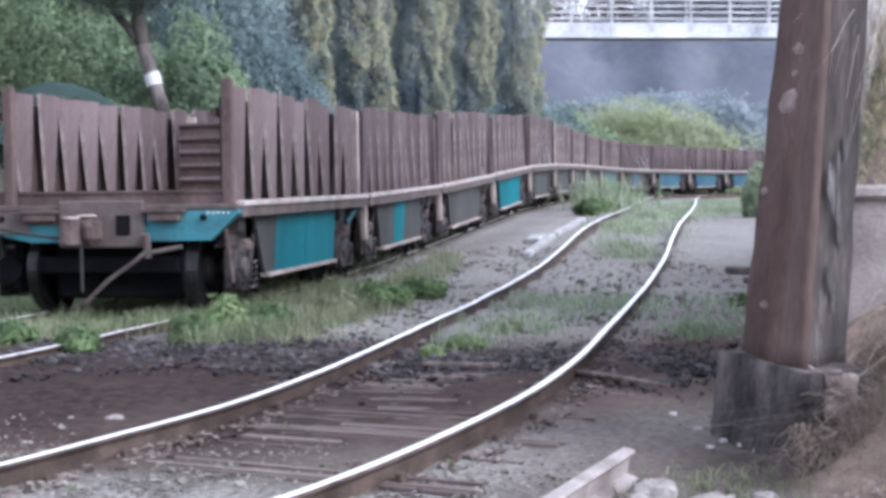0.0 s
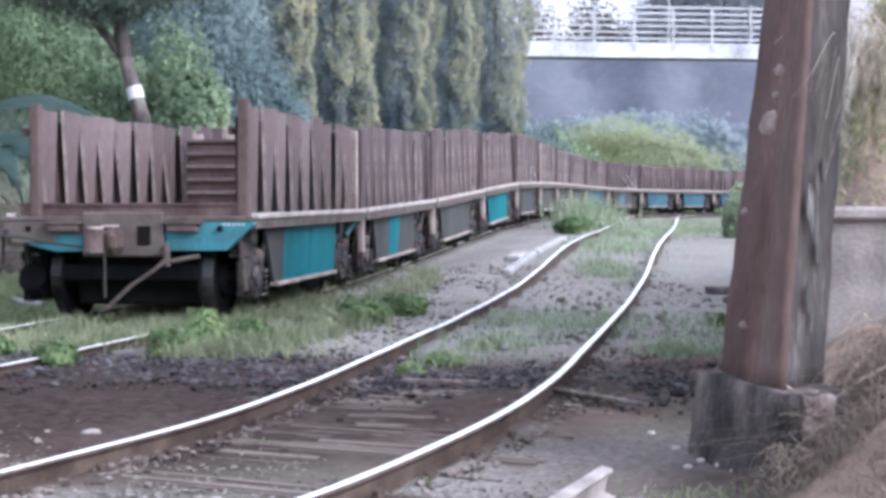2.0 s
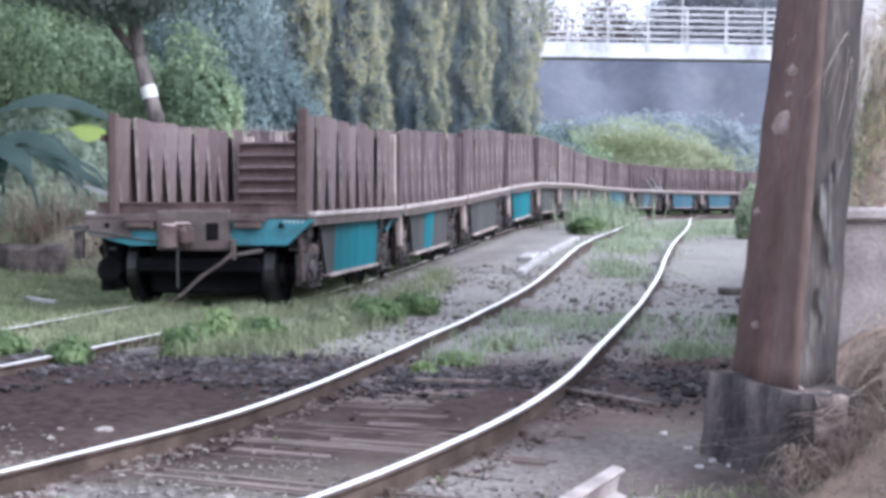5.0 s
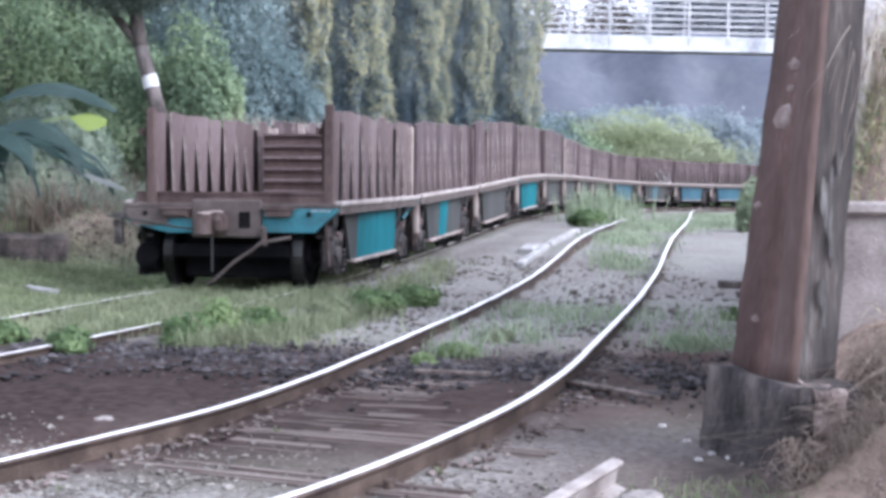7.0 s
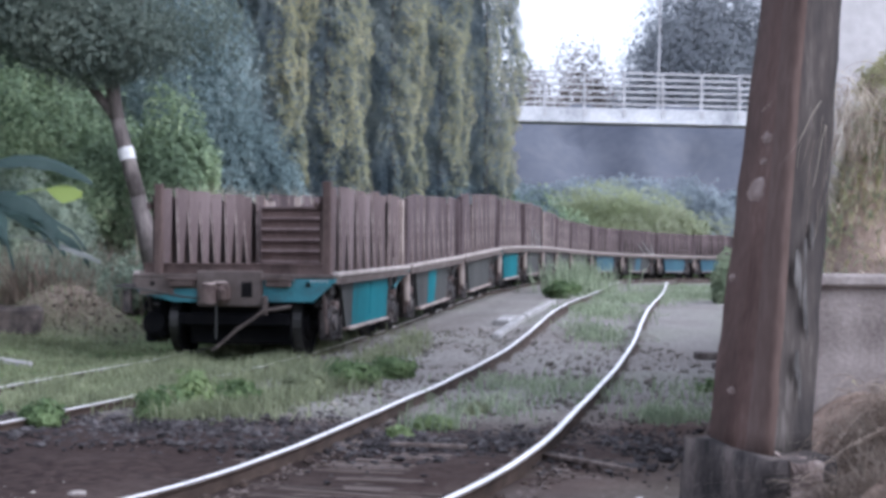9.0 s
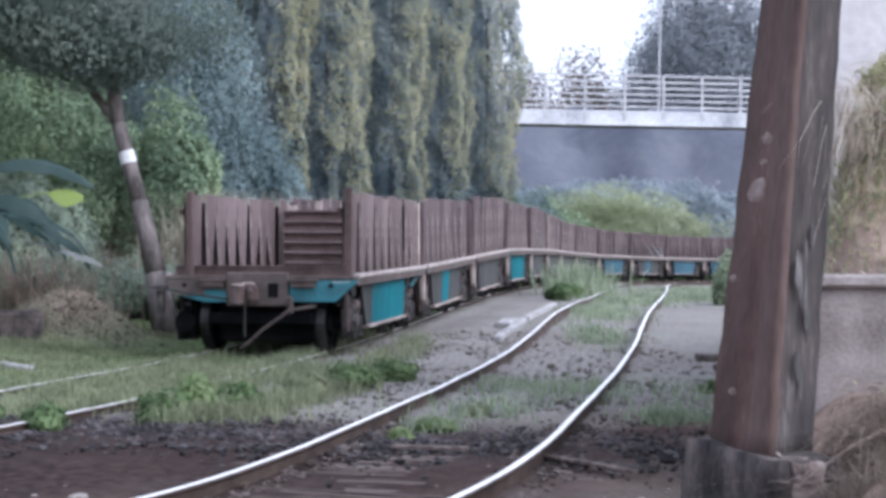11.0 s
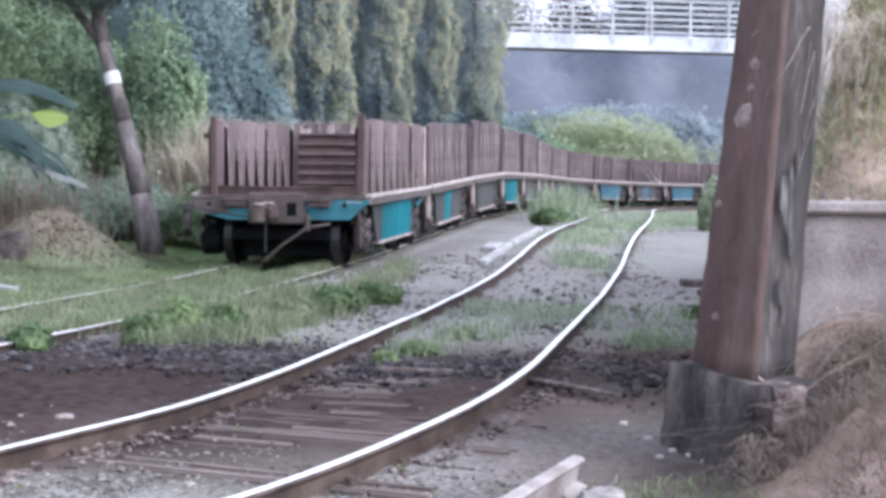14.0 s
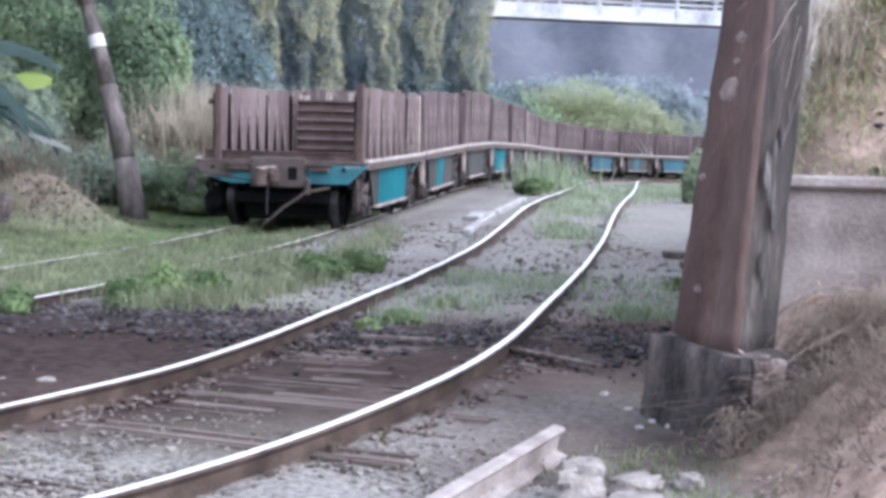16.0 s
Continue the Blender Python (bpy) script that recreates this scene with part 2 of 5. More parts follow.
# ---- mesh helpers ----
def mesh_of(bm, name, material, smooth=False):
    me = bpy.data.meshes.new(name)
    bm.normal_update()
    bm.to_mesh(me)
    bm.free()
    for mm in (material if isinstance(material, (list, tuple)) else [material]):
        me.materials.append(mm)
    if smooth:
        for p in me.polygons:
            p.use_smooth = True
    return me


def part(name, bm, material, parent=None, label="", smooth=False):
    ob = new(name, mesh_of(bm, name, material, smooth))
    if parent is not None:
        ob.parent = parent
    if label:
        tagged(ob, label)
    return ob


def box(bm, x0, x1, y0, y1, z0, z1, bevel=0.0, m=None):
    r = bmesh.ops.create_cube(bm, size=1.0)
    for v in r["verts"]:
        v.co = Vector(((x0 + x1) / 2 + v.co.x * (x1 - x0), (y0 + y1) / 2 + v.co.y * (y1 - y0), (z0 + z1) / 2 + v.co.z * (z1 - z0)))
        if m is not None:
            v.co = m @ v.co
    if bevel:
        es = {e for v in r["verts"] for e in v.link_edges}
        bmesh.ops.bevel(bm, geom=list(es), offset=bevel, segments=1, affect="EDGES")
    return bm


def rod(bm, a, b, r0, r1=None, seg=8):
    a, b = Vector(a), Vector(b)
    d = b - a
    m = Matrix.Translation((a + b) / 2) @ d.to_track_quat("Z", "Y").to_matrix().to_4x4()
    bmesh.ops.create_cone(bm, cap_ends=True, segments=seg, radius1=r0, radius2=r0 if r1 is None else r1, depth=d.length, matrix=m)
    return bm


def rough_up(bm, amount, freq, seed=0):
    for v in bm.verts:
        p = v.co * freq + Vector((seed * 7.1, seed * 3.3, 0))
        v.co += Vector((noise.noise(p), noise.noise(p + Vector((9, 0, 0))), noise.noise(p + Vector((0, 9, 0))))) * amount


def hull(bm, bottom, top):
    """A solid between two quads, each given anticlockwise from above."""
    vb = [bm.verts.new(p) for p in bottom]
    vt = [bm.verts.new(p) for p in top]
    bm.faces.new(vb[::-1])
    bm.faces.new(vt)
    for i in range(4):
        j = (i + 1) % 4
        bm.faces.new((vb[i], vb[j], vt[j], vt[i]))
    return bm


# ---- the lie of the land and the two tracks ----
TRAIN = [(-9.5, 2.0), (-6.9, 5.5), (-5.2, 8.5), (-4.05, 11.1), (-3.5, 12.9), (-3.2, 14.2), (-2.88, 15.9), (-2.56, 17.5), (-2.13, 20), (-1.70, 22.3), (-.70, 27.1),
         (.31, 32), (1.25, 36.9), (2.14, 41.8), (3.02, 46.8), (3.94, 51.7), (5.09, 56.5), (6.77, 61.2), (9.04, 65.7), (11.4, 70.1), (14.2, 74.4), (17.5, 78.6), (22, 84), (30, 94), (40, 106)]
MAIN = [(-6.5, 0.6), (-4.5, 2.6), (-2.9, 4.3), (-1.95, 5.5), (-1.34, 6.45), (-.78, 7.7), (-.40, 8.5), (.05, 10.3), (.44, 12.05), (.99, 14.6), (1.66, 17.9), (2.36, 21.3),
        (2.98, 24.7), (3.62, 27.8), (4.86, 34.2), (5.65, 38.5), (6.95, 46), (7.9, 51), (9.05, 55.5), (10.7, 59.7), (12.9, 63.8), (15.5, 68), (18.5, 72.3), (22, 76.8), (26.5, 82), (34.5, 92), (44.5, 104)]


def ss(v, a, b):
    t = np.clip((v - a) / (b - a), 0, 1)
    return t * t * (3 - 2 * t)


def prof_train(y):
    return .38 * ss(y, 21, 37) - .38 * ss(y, 42, 80) - .02 * ss(y, 15, 18) + .035 * ss(y, 19, 24)


def prof_main(y):
    return .36 * ss(y, 16.5, 29) - .36 * ss(y, 42, 80)


def line(pts, width, step=.1):
    p = np.array(pts, float)
    d = np.r_[0, np.cumsum(np.hypot(*np.diff(p, axis=0).T))]
    s = np.arange(0, d[-1], step)
    n = 40
    k = np.exp(-.5 * (np.arange(-n, n + 1) * step / width) ** 2)
    k /= k.sum()
    out = []
    for c in range(2):
        a = np.interp(s, d, p[:, c])
        out.append(np.convolve(np.r_[2 * a[0] - a[n:0:-1], a, 2 * a[-1] - a[-2:-n - 2:-1]], k, "valid"))
    return np.array(out).T


TRAIN_C, MAIN_C = line(TRAIN, 1.6), line(MAIN, 0.7)
TRAIN_S = np.r_[0, np.cumsum(np.hypot(*np.diff(TRAIN_C, axis=0).T))]
MAIN_S = np.r_[0, np.cumsum(np.hypot(*np.diff(MAIN_C, axis=0).T))]


def on_train(s):
    x, y = np.interp(s, TRAIN_S, TRAIN_C[:, 0]), np.interp(s, TRAIN_S, TRAIN_C[:, 1])
    return Vector((x, y, float(prof_train(y))))


def on_main(s):
    x, y = np.interp(s, MAIN_S, MAIN_C[:, 0]), np.interp(s, MAIN_S, MAIN_C[:, 1])
    return Vector((x, y, float(prof_main(y))))


def ground_z(x, y):
    """Height of the soil; rail heads lie about 0.1 above it along the tracks."""
    x, y = np.asarray(x, float), np.asarray(y, float)
    xt, xm = np.interp(y, TRAIN_C[:, 1], TRAIN_C[:, 0]), np.interp(y, MAIN_C[:, 1], MAIN_C[:, 0])
    w = np.clip((x - xt) / np.maximum(xm - xt, .1), 0, 1)
    z = prof_train(y) * (1 - w) + prof_main(y) * w - .12
    z = z + .05 * np.exp(-((w - .5) / .2) ** 2)
    dl = xt - x
    z = z + .04 * ss(1.35 - np.abs(dl), 0, .3) * (1 - ss(np.abs(np.abs(dl) - .8), .06, .14) * 0)
    z = z + .25 * ss(dl, 1.8, 5) + 1.5 * ss(dl, 4, 14)
    z = z + .72 * np.exp(-((x + 5.35) / .95) ** 2 - ((y - 22.6) / .7) ** 2)
    # grassy bank towards the wall, and the high bank behind it
    z = z + .60 * ss(x - (1.50 + .27 * ss(y, 6.6, 7.0)), 0, .95) * ss(y, -2, 5) * (1 - ss(y, 9.0, 9.1))
    e = x - .30 * y
    z = z + (1.22 + (1.1 * ss(y, 9.1, 9.4) + .35 * np.clip(e, 0, 4)) * ss(e, -.40, .10)) * ss(e, -.45, -.2) * ss(y, 9.0, 9.1) * (1 - ss(y, 18, 26))
    z = z + 3.0 * ss(x - xm, 6, 16) * ss(y, 25, 40) * (1 - .999 * ss(y, 60, 66)) * 0.6
    return z


def bumps(x, y, f, a, seed=0.0):
    return a * noise.noise(Vector((x * f + seed, y * f, seed)))


def make_ground():
    def axis(lo, hi, step, far):
        a = list(np.arange(lo, hi, step))
        s, v = step, a[-1]
        while v < far:
            s *= 1.22
            v += s
            a.append(v)
        s, v = step, a[0]
        while v > -far:
            s *= 1.22
            v -= s
            a.insert(0, v)
        return np.array(a)
    xs, ys = axis(-7, 8, .11, 900), axis(3, 32, .13, 1500)
    X, Y = np.meshgrid(xs, ys)
    Z = ground_z(X, Y)
    nx, ny = len(xs), len(ys)
    co = np.c_[X.ravel(), Y.ravel(), Z.ravel()]
    for i, (x, y, z) in enumerate(co):
        if abs(x) < 15 and -2 < y < 60:
            co[i, 2] += bumps(x, y, 1.3, .035) + bumps(x, y, 5, .015, 3.0)
    idx = np.arange(nx * ny).reshape(ny, nx)
    quads = np.stack([idx[:-1, :-1], idx[:-1, 1:], idx[1:, 1:], idx[1:, :-1]], -1).reshape(-1, 4)
    me = bpy.data.meshes.new("ground")
    me.from_pydata(co.tolist(), [], quads.tolist())
    me.materials.append(SOIL)
    for p in me.polygons:
        p.use_smooth = True
    cover = me.color_attributes.new("cover", "FLOAT_COLOR", "POINT")
    x, y = co[:, 0], co[:, 1]
    xt, xm = np.interp(y, TRAIN_C[:, 1], TRAIN_C[:, 0]), np.interp(y, MAIN_C[:, 1], MAIN_C[:, 0])
    nz = np.array([noise.noise(Vector((a * .7, b * .5, 2))) for a, b in zip(x, y)])
    gravel = np.clip(ss(y, 11.0, 14.5) * .95 + (1 - ss(y + .35 * x, 5.8, 6.8)) + nz * .5, 0, 1)
    gravel = np.clip(gravel + .65 * ss(x - xm, .5, 1.0) * (1 - ss(y + .3 * x, 8.0, 9.6)) * (.8 + nz), 0, 1)
    gravel *= (1 - ss(np.abs(x - (xt + xm) / 2), 6, 12))
    grass = np.clip(ss(xt + 1.2 - x, 0, 1.2) + nz * .3, 0, 1) * ss(y, 11, 13)
    grass = np.maximum(grass, np.clip(ss(x - xm, 1.6, 4) * ss(y, 13, 18) * .5 + nz * .2, 0, 1))
    bank = ss(x - .26 * y, -.1, .1) * ss(y, 9.0, 9.2) * (1 - ss(y, 20, 26))
    gravel = gravel * (1 - bank)
    grass = np.maximum(grass, bank * np.clip(.2 + .8 * nz, 0, 1))
    gravel = np.clip(gravel + bank * .9, 0, 1) * (1 - .9 * np.exp(-((x + 5.35) / 1.2) ** 2 - ((y - 22.4) / 1.0) ** 2))
    grass *= 1 - .85 * np.exp(-((x + 5.35) / 1.1) ** 2 - ((y - 22.4) / .9) ** 2)
    near_bank = ss(x, 1.75, 2.2) * (1 - ss(y, 9.0, 9.1)) * ss(y, 3, 5)
    gravel = np.maximum(gravel * (1 - near_bank), .5 * near_bank)
    black = (.95 * np.exp(-((y - (11.0 - .25 * x)) / .9) ** 2) + .85 * np.exp(-((y - (9.6 - .3 * x)) / 1.2) ** 2) + .7 * np.exp(-((y - (7.9 - .3 * x)) / 1.0) ** 2) * (1 - ss(x, -.6, .2))) * (.85 + .6 * nz) * (1 - ss(x - xm, 3, 5)) * (1 - .72 * ss(x - xm, .85, 1.5))
    black = black + .4 * (1 - ss(x - xm, -2.0, -.9)) * ss(y, 6.2, 7.4) * (1 - ss(y + .25 * x, 10.5, 11.5))
    cols = np.c_[gravel, grass, np.clip(black, 0, 1), np.ones(len(x))]
    bare = me.color_attributes.new("bare_bank", "FLOAT_COLOR", "POINT")
    nb = np.clip(ss(x - (1.42 + .3 * ss(y, 6.6, 7.0)), 0, .3) * (1 - ss(y, 9.0, 9.1)) * ss(y, 3, 5) * (.85 + .5 * nz) + .75 * bank + .22 * np.exp(-((x + 5.35) / 1.1) ** 2 - ((y - 22.4) / .9) ** 2), 0, 1)
    bare.data.foreach_set("color", np.c_[nb, nb, nb, np.ones(len(x))].ravel().astype(np.float32))
    cover.data.foreach_set("color", cols.ravel().astype(np.float32))
    ob = new("ground", me)
    return tagged(ob, "dark brown trackside soil with gravel and weeds", "ground", kind="structure")


make_ground()

RAIL_PROFILE = [(-.025, 0), (.025, 0), (.036, -.012), (.012, -.042), (.009, -.115), (.065, -.13), (.065, -.15), (-.065, -.15), (-.065, -.13), (-.009, -.115), (-.012, -.042), (-.036, -.012)]


def rail_mesh(pos, length, s0, side, wobble, seed):
    bm = bmesh.new()
    rings = []
    n = int((length - s0) / .25)
    for i in range(n + 1):
        s = s0 + (length - s0) * i / n
        a, b = pos(s - .15), pos(s + .15)
        t = (b - a).normalized()
        r = t.cross(Vector((0, 0, 1))).normalized()
        c = pos(s) + r * side
        c.z += wobble * noise.noise(Vector((s * .45, seed, 0)))
        c += r * wobble * .8 * noise.noise(Vector((s * .35, seed, 5)))
        rings.append([bm.verts.new(c + r * u + Vector((0, 0, w))) for u, w in RAIL_PROFILE])
    k = len(RAIL_PROFILE)
    for a, b in zip(rings, rings[1:]):
        for j in range(k):
            f = bm.faces.new((a[j], b[j], b[(j + 1) % k], a[(j + 1) % k]))
            f.material_index = 0 if j in (0,) else 1
    bmesh.ops.recalc_face_normals(bm, faces=bm.faces[:])
    return bm


def make_track(name, pos, length, s0, label, wobble, seeds):
    thing = tagged(new(name), label, "railway track", kind="structure")
    for side, seed in ((-.8, seeds[0]), (.8, seeds[1])):
        part("rail", rail_mesh(pos, length, s0, side, wobble, seed), [RAILTOP, RAILSIDE], thing)
    return thing


main_track = make_track("main_track", on_main, float(MAIN_S[-1]) - 1, .5, "wavy worn railway track with shining rail heads", .018, (1, 2))
train_track = make_track("siding_track", on_train, float(TRAIN_S[-1]) - 1, .5, "overgrown railway track under the wagons", .008, (3, 4))

# ---- wagons ----
WAGON_L, HALF = 4.90, 1.32


def wheel_bm(side):
    bm = bmesh.new()
    prof = [(.10, .12), (.20, .10), (.22, .05), (.35, .045), (.36, .075), (.42, .075), (.425, -.045), (.455, -.05), (.455, -.075), (.36, -.075), (.35, -.035), (.20, -.04), (.10, -.09)]
    seg = 28
    rings = []
    for i in range(seg):
        a = 2 * math.pi * i / seg
        rings.append([bm.verts.new((side * (.8 + w), r * math.cos(a), r * math.sin(a))) for r, w in prof])
    for i in range(seg):
        a, b = rings[i], rings[(i + 1) % seg]
        for j in range(len(prof) - 1):
            f = bm.faces.new((a[j], a[j + 1], b[j + 1], b[j]))
            f.material_index = 1 if j == 5 else 0
    bmesh.ops.recalc_face_normals(bm, faces=bm.faces[:])
    return bm


# paler rust for the flanges, painting the light they catch
EDGELIT = mat("lit pale rust edge", [(0.13, 0.10, 0.095), (0.21, 0.172, 0.162), (0.30, 0.255, 0.24)], 3.0, 0.85, 0.0, 0.2, 30)


def stake_mesh(w_top, w_bot, h, depth, name, steel=None):
    """A folded steel stake, broad above and narrow below, with bent-back flanges."""
    bm = bmesh.new()
    pts = []
    for z, w in ((0, w_bot), (h, w_top)):
        pts.append([(-w / 2, depth, z), (-w / 2 + .012, 0, z), (w / 2 - .012, 0, z), (w / 2, depth, z),
                    (w / 2 - .012, depth, z), (w / 2 - .024, .012, z), (-w / 2 + .024, .012, z), (-w / 2 + .012, depth, z)])
    a, b = [[bm.verts.new(p) for p in q] for q in pts]
    k = len(a)
    for j in range(k):
        f = bm.faces.new((a[j], a[(j + 1) % k], b[(j + 1) % k], b[j]))
        f.material_index = 1 if j in (0, 2) else 0
    bm.faces.new(b)
    bm.faces.new(a[::-1])
    bmesh.ops.recalc_face_normals(bm, faces=bm.faces[:])
    me = bpy.data.meshes.new(name)
    bm.to_mesh(me)
    bm.free()
    me.materials.append(steel or RUST)
    me.materials.append(EDGELIT)
    return me


RUSTP = mat("purplish brown rust", [(0.0304, 0.0205, 0.0213), (0.0593, 0.0418, 0.0433), (0.1026, 0.0783, 0.0806)], 1.6, 0.85, 0.0, 0.3, 30, objrand=0.25, stretch=(1, 1, 0.35))
BROAD = [stake_mesh(w, b, h, .03, "stake", RUSTP) for w, b, h in ((.46, .20, 1.11), (.455, .17, 1.10), (.46, .22, 1.12))]
STAKES = [stake_mesh(w, b, h, .03, "stake") for w, b, h in ((.505, .15, 1.11), (.50, .13, 1.09), (.51, .15, 1.125))]
N_STAKE = 9
rng = random.Random(5)


def coil_mesh():
    """A short coil spring standing on z = 0."""
    turns, seg, k = 5, 9, 5
    bm = bmesh.new()
    rings = []
    for i in range(turns * seg + 1):
        a = 2 * math.pi * i / seg
        c = Vector((.062 * math.cos(a), .062 * math.sin(a), .30 * i / (turns * seg)))
        e = Vector((math.cos(a), math.sin(a), 0))
        rings.append([bm.verts.new(c + e * .019 * math.cos(q * 2 * math.pi / k) + Vector((0, 0, .019 * math.sin(q * 2 * math.pi / k)))) for q in range(k)])
    for u, v in zip(rings, rings[1:]):
        for j in range(k):
            bm.faces.new((u[j], u[(j + 1) % k], v[(j + 1) % k], v[j]))
    bmesh.ops.recalc_face_normals(bm, faces=bm.faces[:])
    return mesh_of(bm, "coil_spring", SPRING, smooth=True)


SPRING = mat("worn dark spring steel", [(0.008, 0.007, 0.007), (0.025, 0.022, 0.022), (0.14, 0.125, 0.12)], 8, 0.4, 0.6, 0.2, 40)
COIL = coil_mesh()


def panel_bm(x, t, shape):
    """A plate in the y-z plane, t thick."""
    bm = bmesh.new()
    a = [bm.verts.new((x, y, z)) for y, z in shape]
    b = [bm.verts.new((x - t, y, z)) for y, z in shape]
    bm.faces.new(a)
    bm.faces.new(b[::-1])
    for j in range(4):
        bm.faces.new((a[j], b[j], b[(j + 1) % 4], a[(j + 1) % 4]))
    bmesh.ops.recalc_face_normals(bm, faces=bm.faces[:])
    return bm


def make_wagon(label, panel_mat, far_panel=None, lead=False, seed=0, gap=0.0, tall=1.0):
    """x across, y along (0 at the trailing end), z up from the rail head."""
    rg = random.Random(seed)
    L, W = WAGON_L, HALF
    wagon = tagged(new("flat_wagon"), label, "railway wagon", group="wagons of the train")
    bm = bmesh.new()
    for i in range(10):
        x0 = -W + .02 + i * (2 * W - .04) / 10
        box(bm, x0 + .006, x0 + (2 * W - .04) / 10 - .006, .10, L - .05, 1.00, 1.045 + rg.uniform(-.006, .006))
    part("floor", bm, RUSTLT, wagon, "dusty rusted floor plates")
    for s in (-1, 1):
        bm = bmesh.new()
        box(bm, s * W - .045, s * W + .045, .12, L - .03, 1.03, 1.085, .01)
        rough_up(bm, .012, 2.0, seed)
        part("side_sill", bm, SILL, wagon, "pale dusty edge rail")
        bm = bmesh.new()
        box(bm, s * W - .03, s * W + .018, .12, L - .03, .93, 1.027)
        part("side_beam", bm, PLATE, wagon)
    for s in (-1, 1):
        bm = bmesh.new()
        box(bm, s * .42 - .06, s * .42 + .06, .1, L - .1, .72, .99)
        part("frame_beam", bm, GREASESHADE, wagon)
    for e, y0 in ((0, 0.0), (1, L - .10)):
        bm = bmesh.new()
        v = []
        for y in (y0, y0 + .10):
            v.append([bm.verts.new((x, y, z)) for x, z in ((-W, 1.0), (-W, .90), (-W + .10, .80), (-.75, .70), (W - .26, .715), (W + .02, .97), (W + .02, 1.0))])
        for j in range(7):
            bm.faces.new((v[0][j], v[0][(j + 1) % 7], v[1][(j + 1) % 7], v[1][j]))
        bm.faces.new(v[0][::-1])
        bm.faces.new(v[1])
        bmesh.ops.recalc_face_normals(bm, faces=bm.faces[:])
        beam = part("end_beam", bm, TEALDUST if lead else (RUSTDK if panel_mat is GREYP else panel_mat), wagon, "painted end beam with rust")
        bm = bmesh.new()
        box(bm, -W, W, y0 - .012, y0 + .112, 1.004, 1.055, .01)
        part("beam_cap", bm, PLATE, wagon)
    if lead:
        # coupler block, pockets, brackets, pipes on the trailing end
        bm = bmesh.new()
        box(bm, -.44, .42, -.06, 0, .65, 1.10, .015)
        part("buffer_plate", bm, PLATE, wagon, "rust brown drawgear plate")
        bm = bmesh.new()
        box(bm, -.30, .03, -.30, -.06, .68, .965, .07)
        rod(bm, (-.20, -.29, .70), (-.20, -.29, .94), .11, .10, 14)
        box(bm, -.07, .02, -.36, -.24, .72, .90, .03)
        rough_up(bm, .018, 6, 2)
        head = part("coupler_head", bm, RUSTMD, wagon, "rusted coupler head")
        # pale discs paint the highlight on top of the coupler head
        part("top_highlight", rod(rod(bmesh.new(), (-.20, -.29, .935), (-.20, -.29, .955), .09, .075, 16), (-.08, -.20, .955), (-.08, -.20, .972), .10, .07, 12), RUSTLT, head, "pale cap painting the highlight on the coupler")
        # flat black plate stands for the shade inside the pocket
        bm = bmesh.new()
        box(bm, .15, .29, -.075, -.055, .77, .96, .004)
        part("pocket", bm, GREASESHADE, wagon)
        for x in (-.64, .63):
            bm = bmesh.new()
            box(bm, x - .16, x + .16, -.10, 0, .90, .985, .015)
            box(bm, x - .2, x + .2, -.12, 0, .985, 1.01)
            part("step_bracket", bm, RUSTMD, wagon)
        bm = bmesh.new()
        box(bm, -W - .002, -.44, -.02, 0, .87, 1.0)
        box(bm, -W + .1, -.76, -.024, -.016, .79, .88)
        part("rusted_plate", bm, PLATE, wagon, "brown rust over the turquoise beam")
        # black discs stand for the shade in the bolt holes
        for x in (-1.04, 1.0):
            bm = bmesh.new()
            rod(bm, (x, -.035, .93), (x, .005, .93), .03, seg=10)
            part("bolt_hole", bm, GREASESHADE, wagon)
        bm = bmesh.new()
        pts = [(.46, -.05, .78), (.47, -.12, .62), (.36, -.16, .52), (.12, -.18, .36), (-.12, -.2, .14), (-.2, -.16, .10)]
        for a, b in zip(pts, pts[1:]):
            rod(bm, a, b, .02, seg=8)
        rod(bm, (.47, -.1, .60), (.80, -.06, .66), .022)
        rod(bm, (.47, -.12, .78), (.47, -.08, .56), .04)
        part("brake_hose", bm, PLATE, wagon, "hanging rusty brake hose")
        bm = bmesh.new()
        pts = [(-1.5, -.12, .90), (-1.0, -.14, .84), (-.6, -.14, .77), (-.3, -.12, .74)]
        for a, b in zip(pts, pts[1:]):
            rod(bm, a, b, .014)
        rod(bm, (-.1, -.3, .72), (-.12, -.25, .25), .012)
        part("uncoupling_rod", bm, GREYP, wagon, "thin bent uncoupling rod")
        bm = bmesh.new()
        box(bm, -W - .12, -W - .02, -.04, .06, .55, .85, .01)
        box(bm, -W - .14, -W + .06, -.05, .05, .88, .93, .01)
        part("hand_step", bm, AXLE, wagon)
        bm = bmesh.new()
        box(bm, -W + .10, W - .16, .14, .19, 1.05, 1.19, .008)
        box(bm, -W + .10, W - .16, .12, .20, 1.165, 1.19)
        part("end_board", bm, RUSTDK, wagon, "low rusted end board")
        for k in range(5):
            bm = bmesh.new()
            box(bm, 1.03 + .05 * k, 1.055 + .05 * k, -.004, .0, .965, .985)
            part("lettering_bar", bm, WHITE, wagon)
    # stakes along both sides
    count = N_STAKE if lead else N_STAKE + 1
    step = (L - .30) / count
    for s in (-1, 1):
        for k in range(count):
            if gap and k == 0:
                continue
            o = new("stake", rg.choice(STAKES if lead else BROAD))
            o.parent = wagon
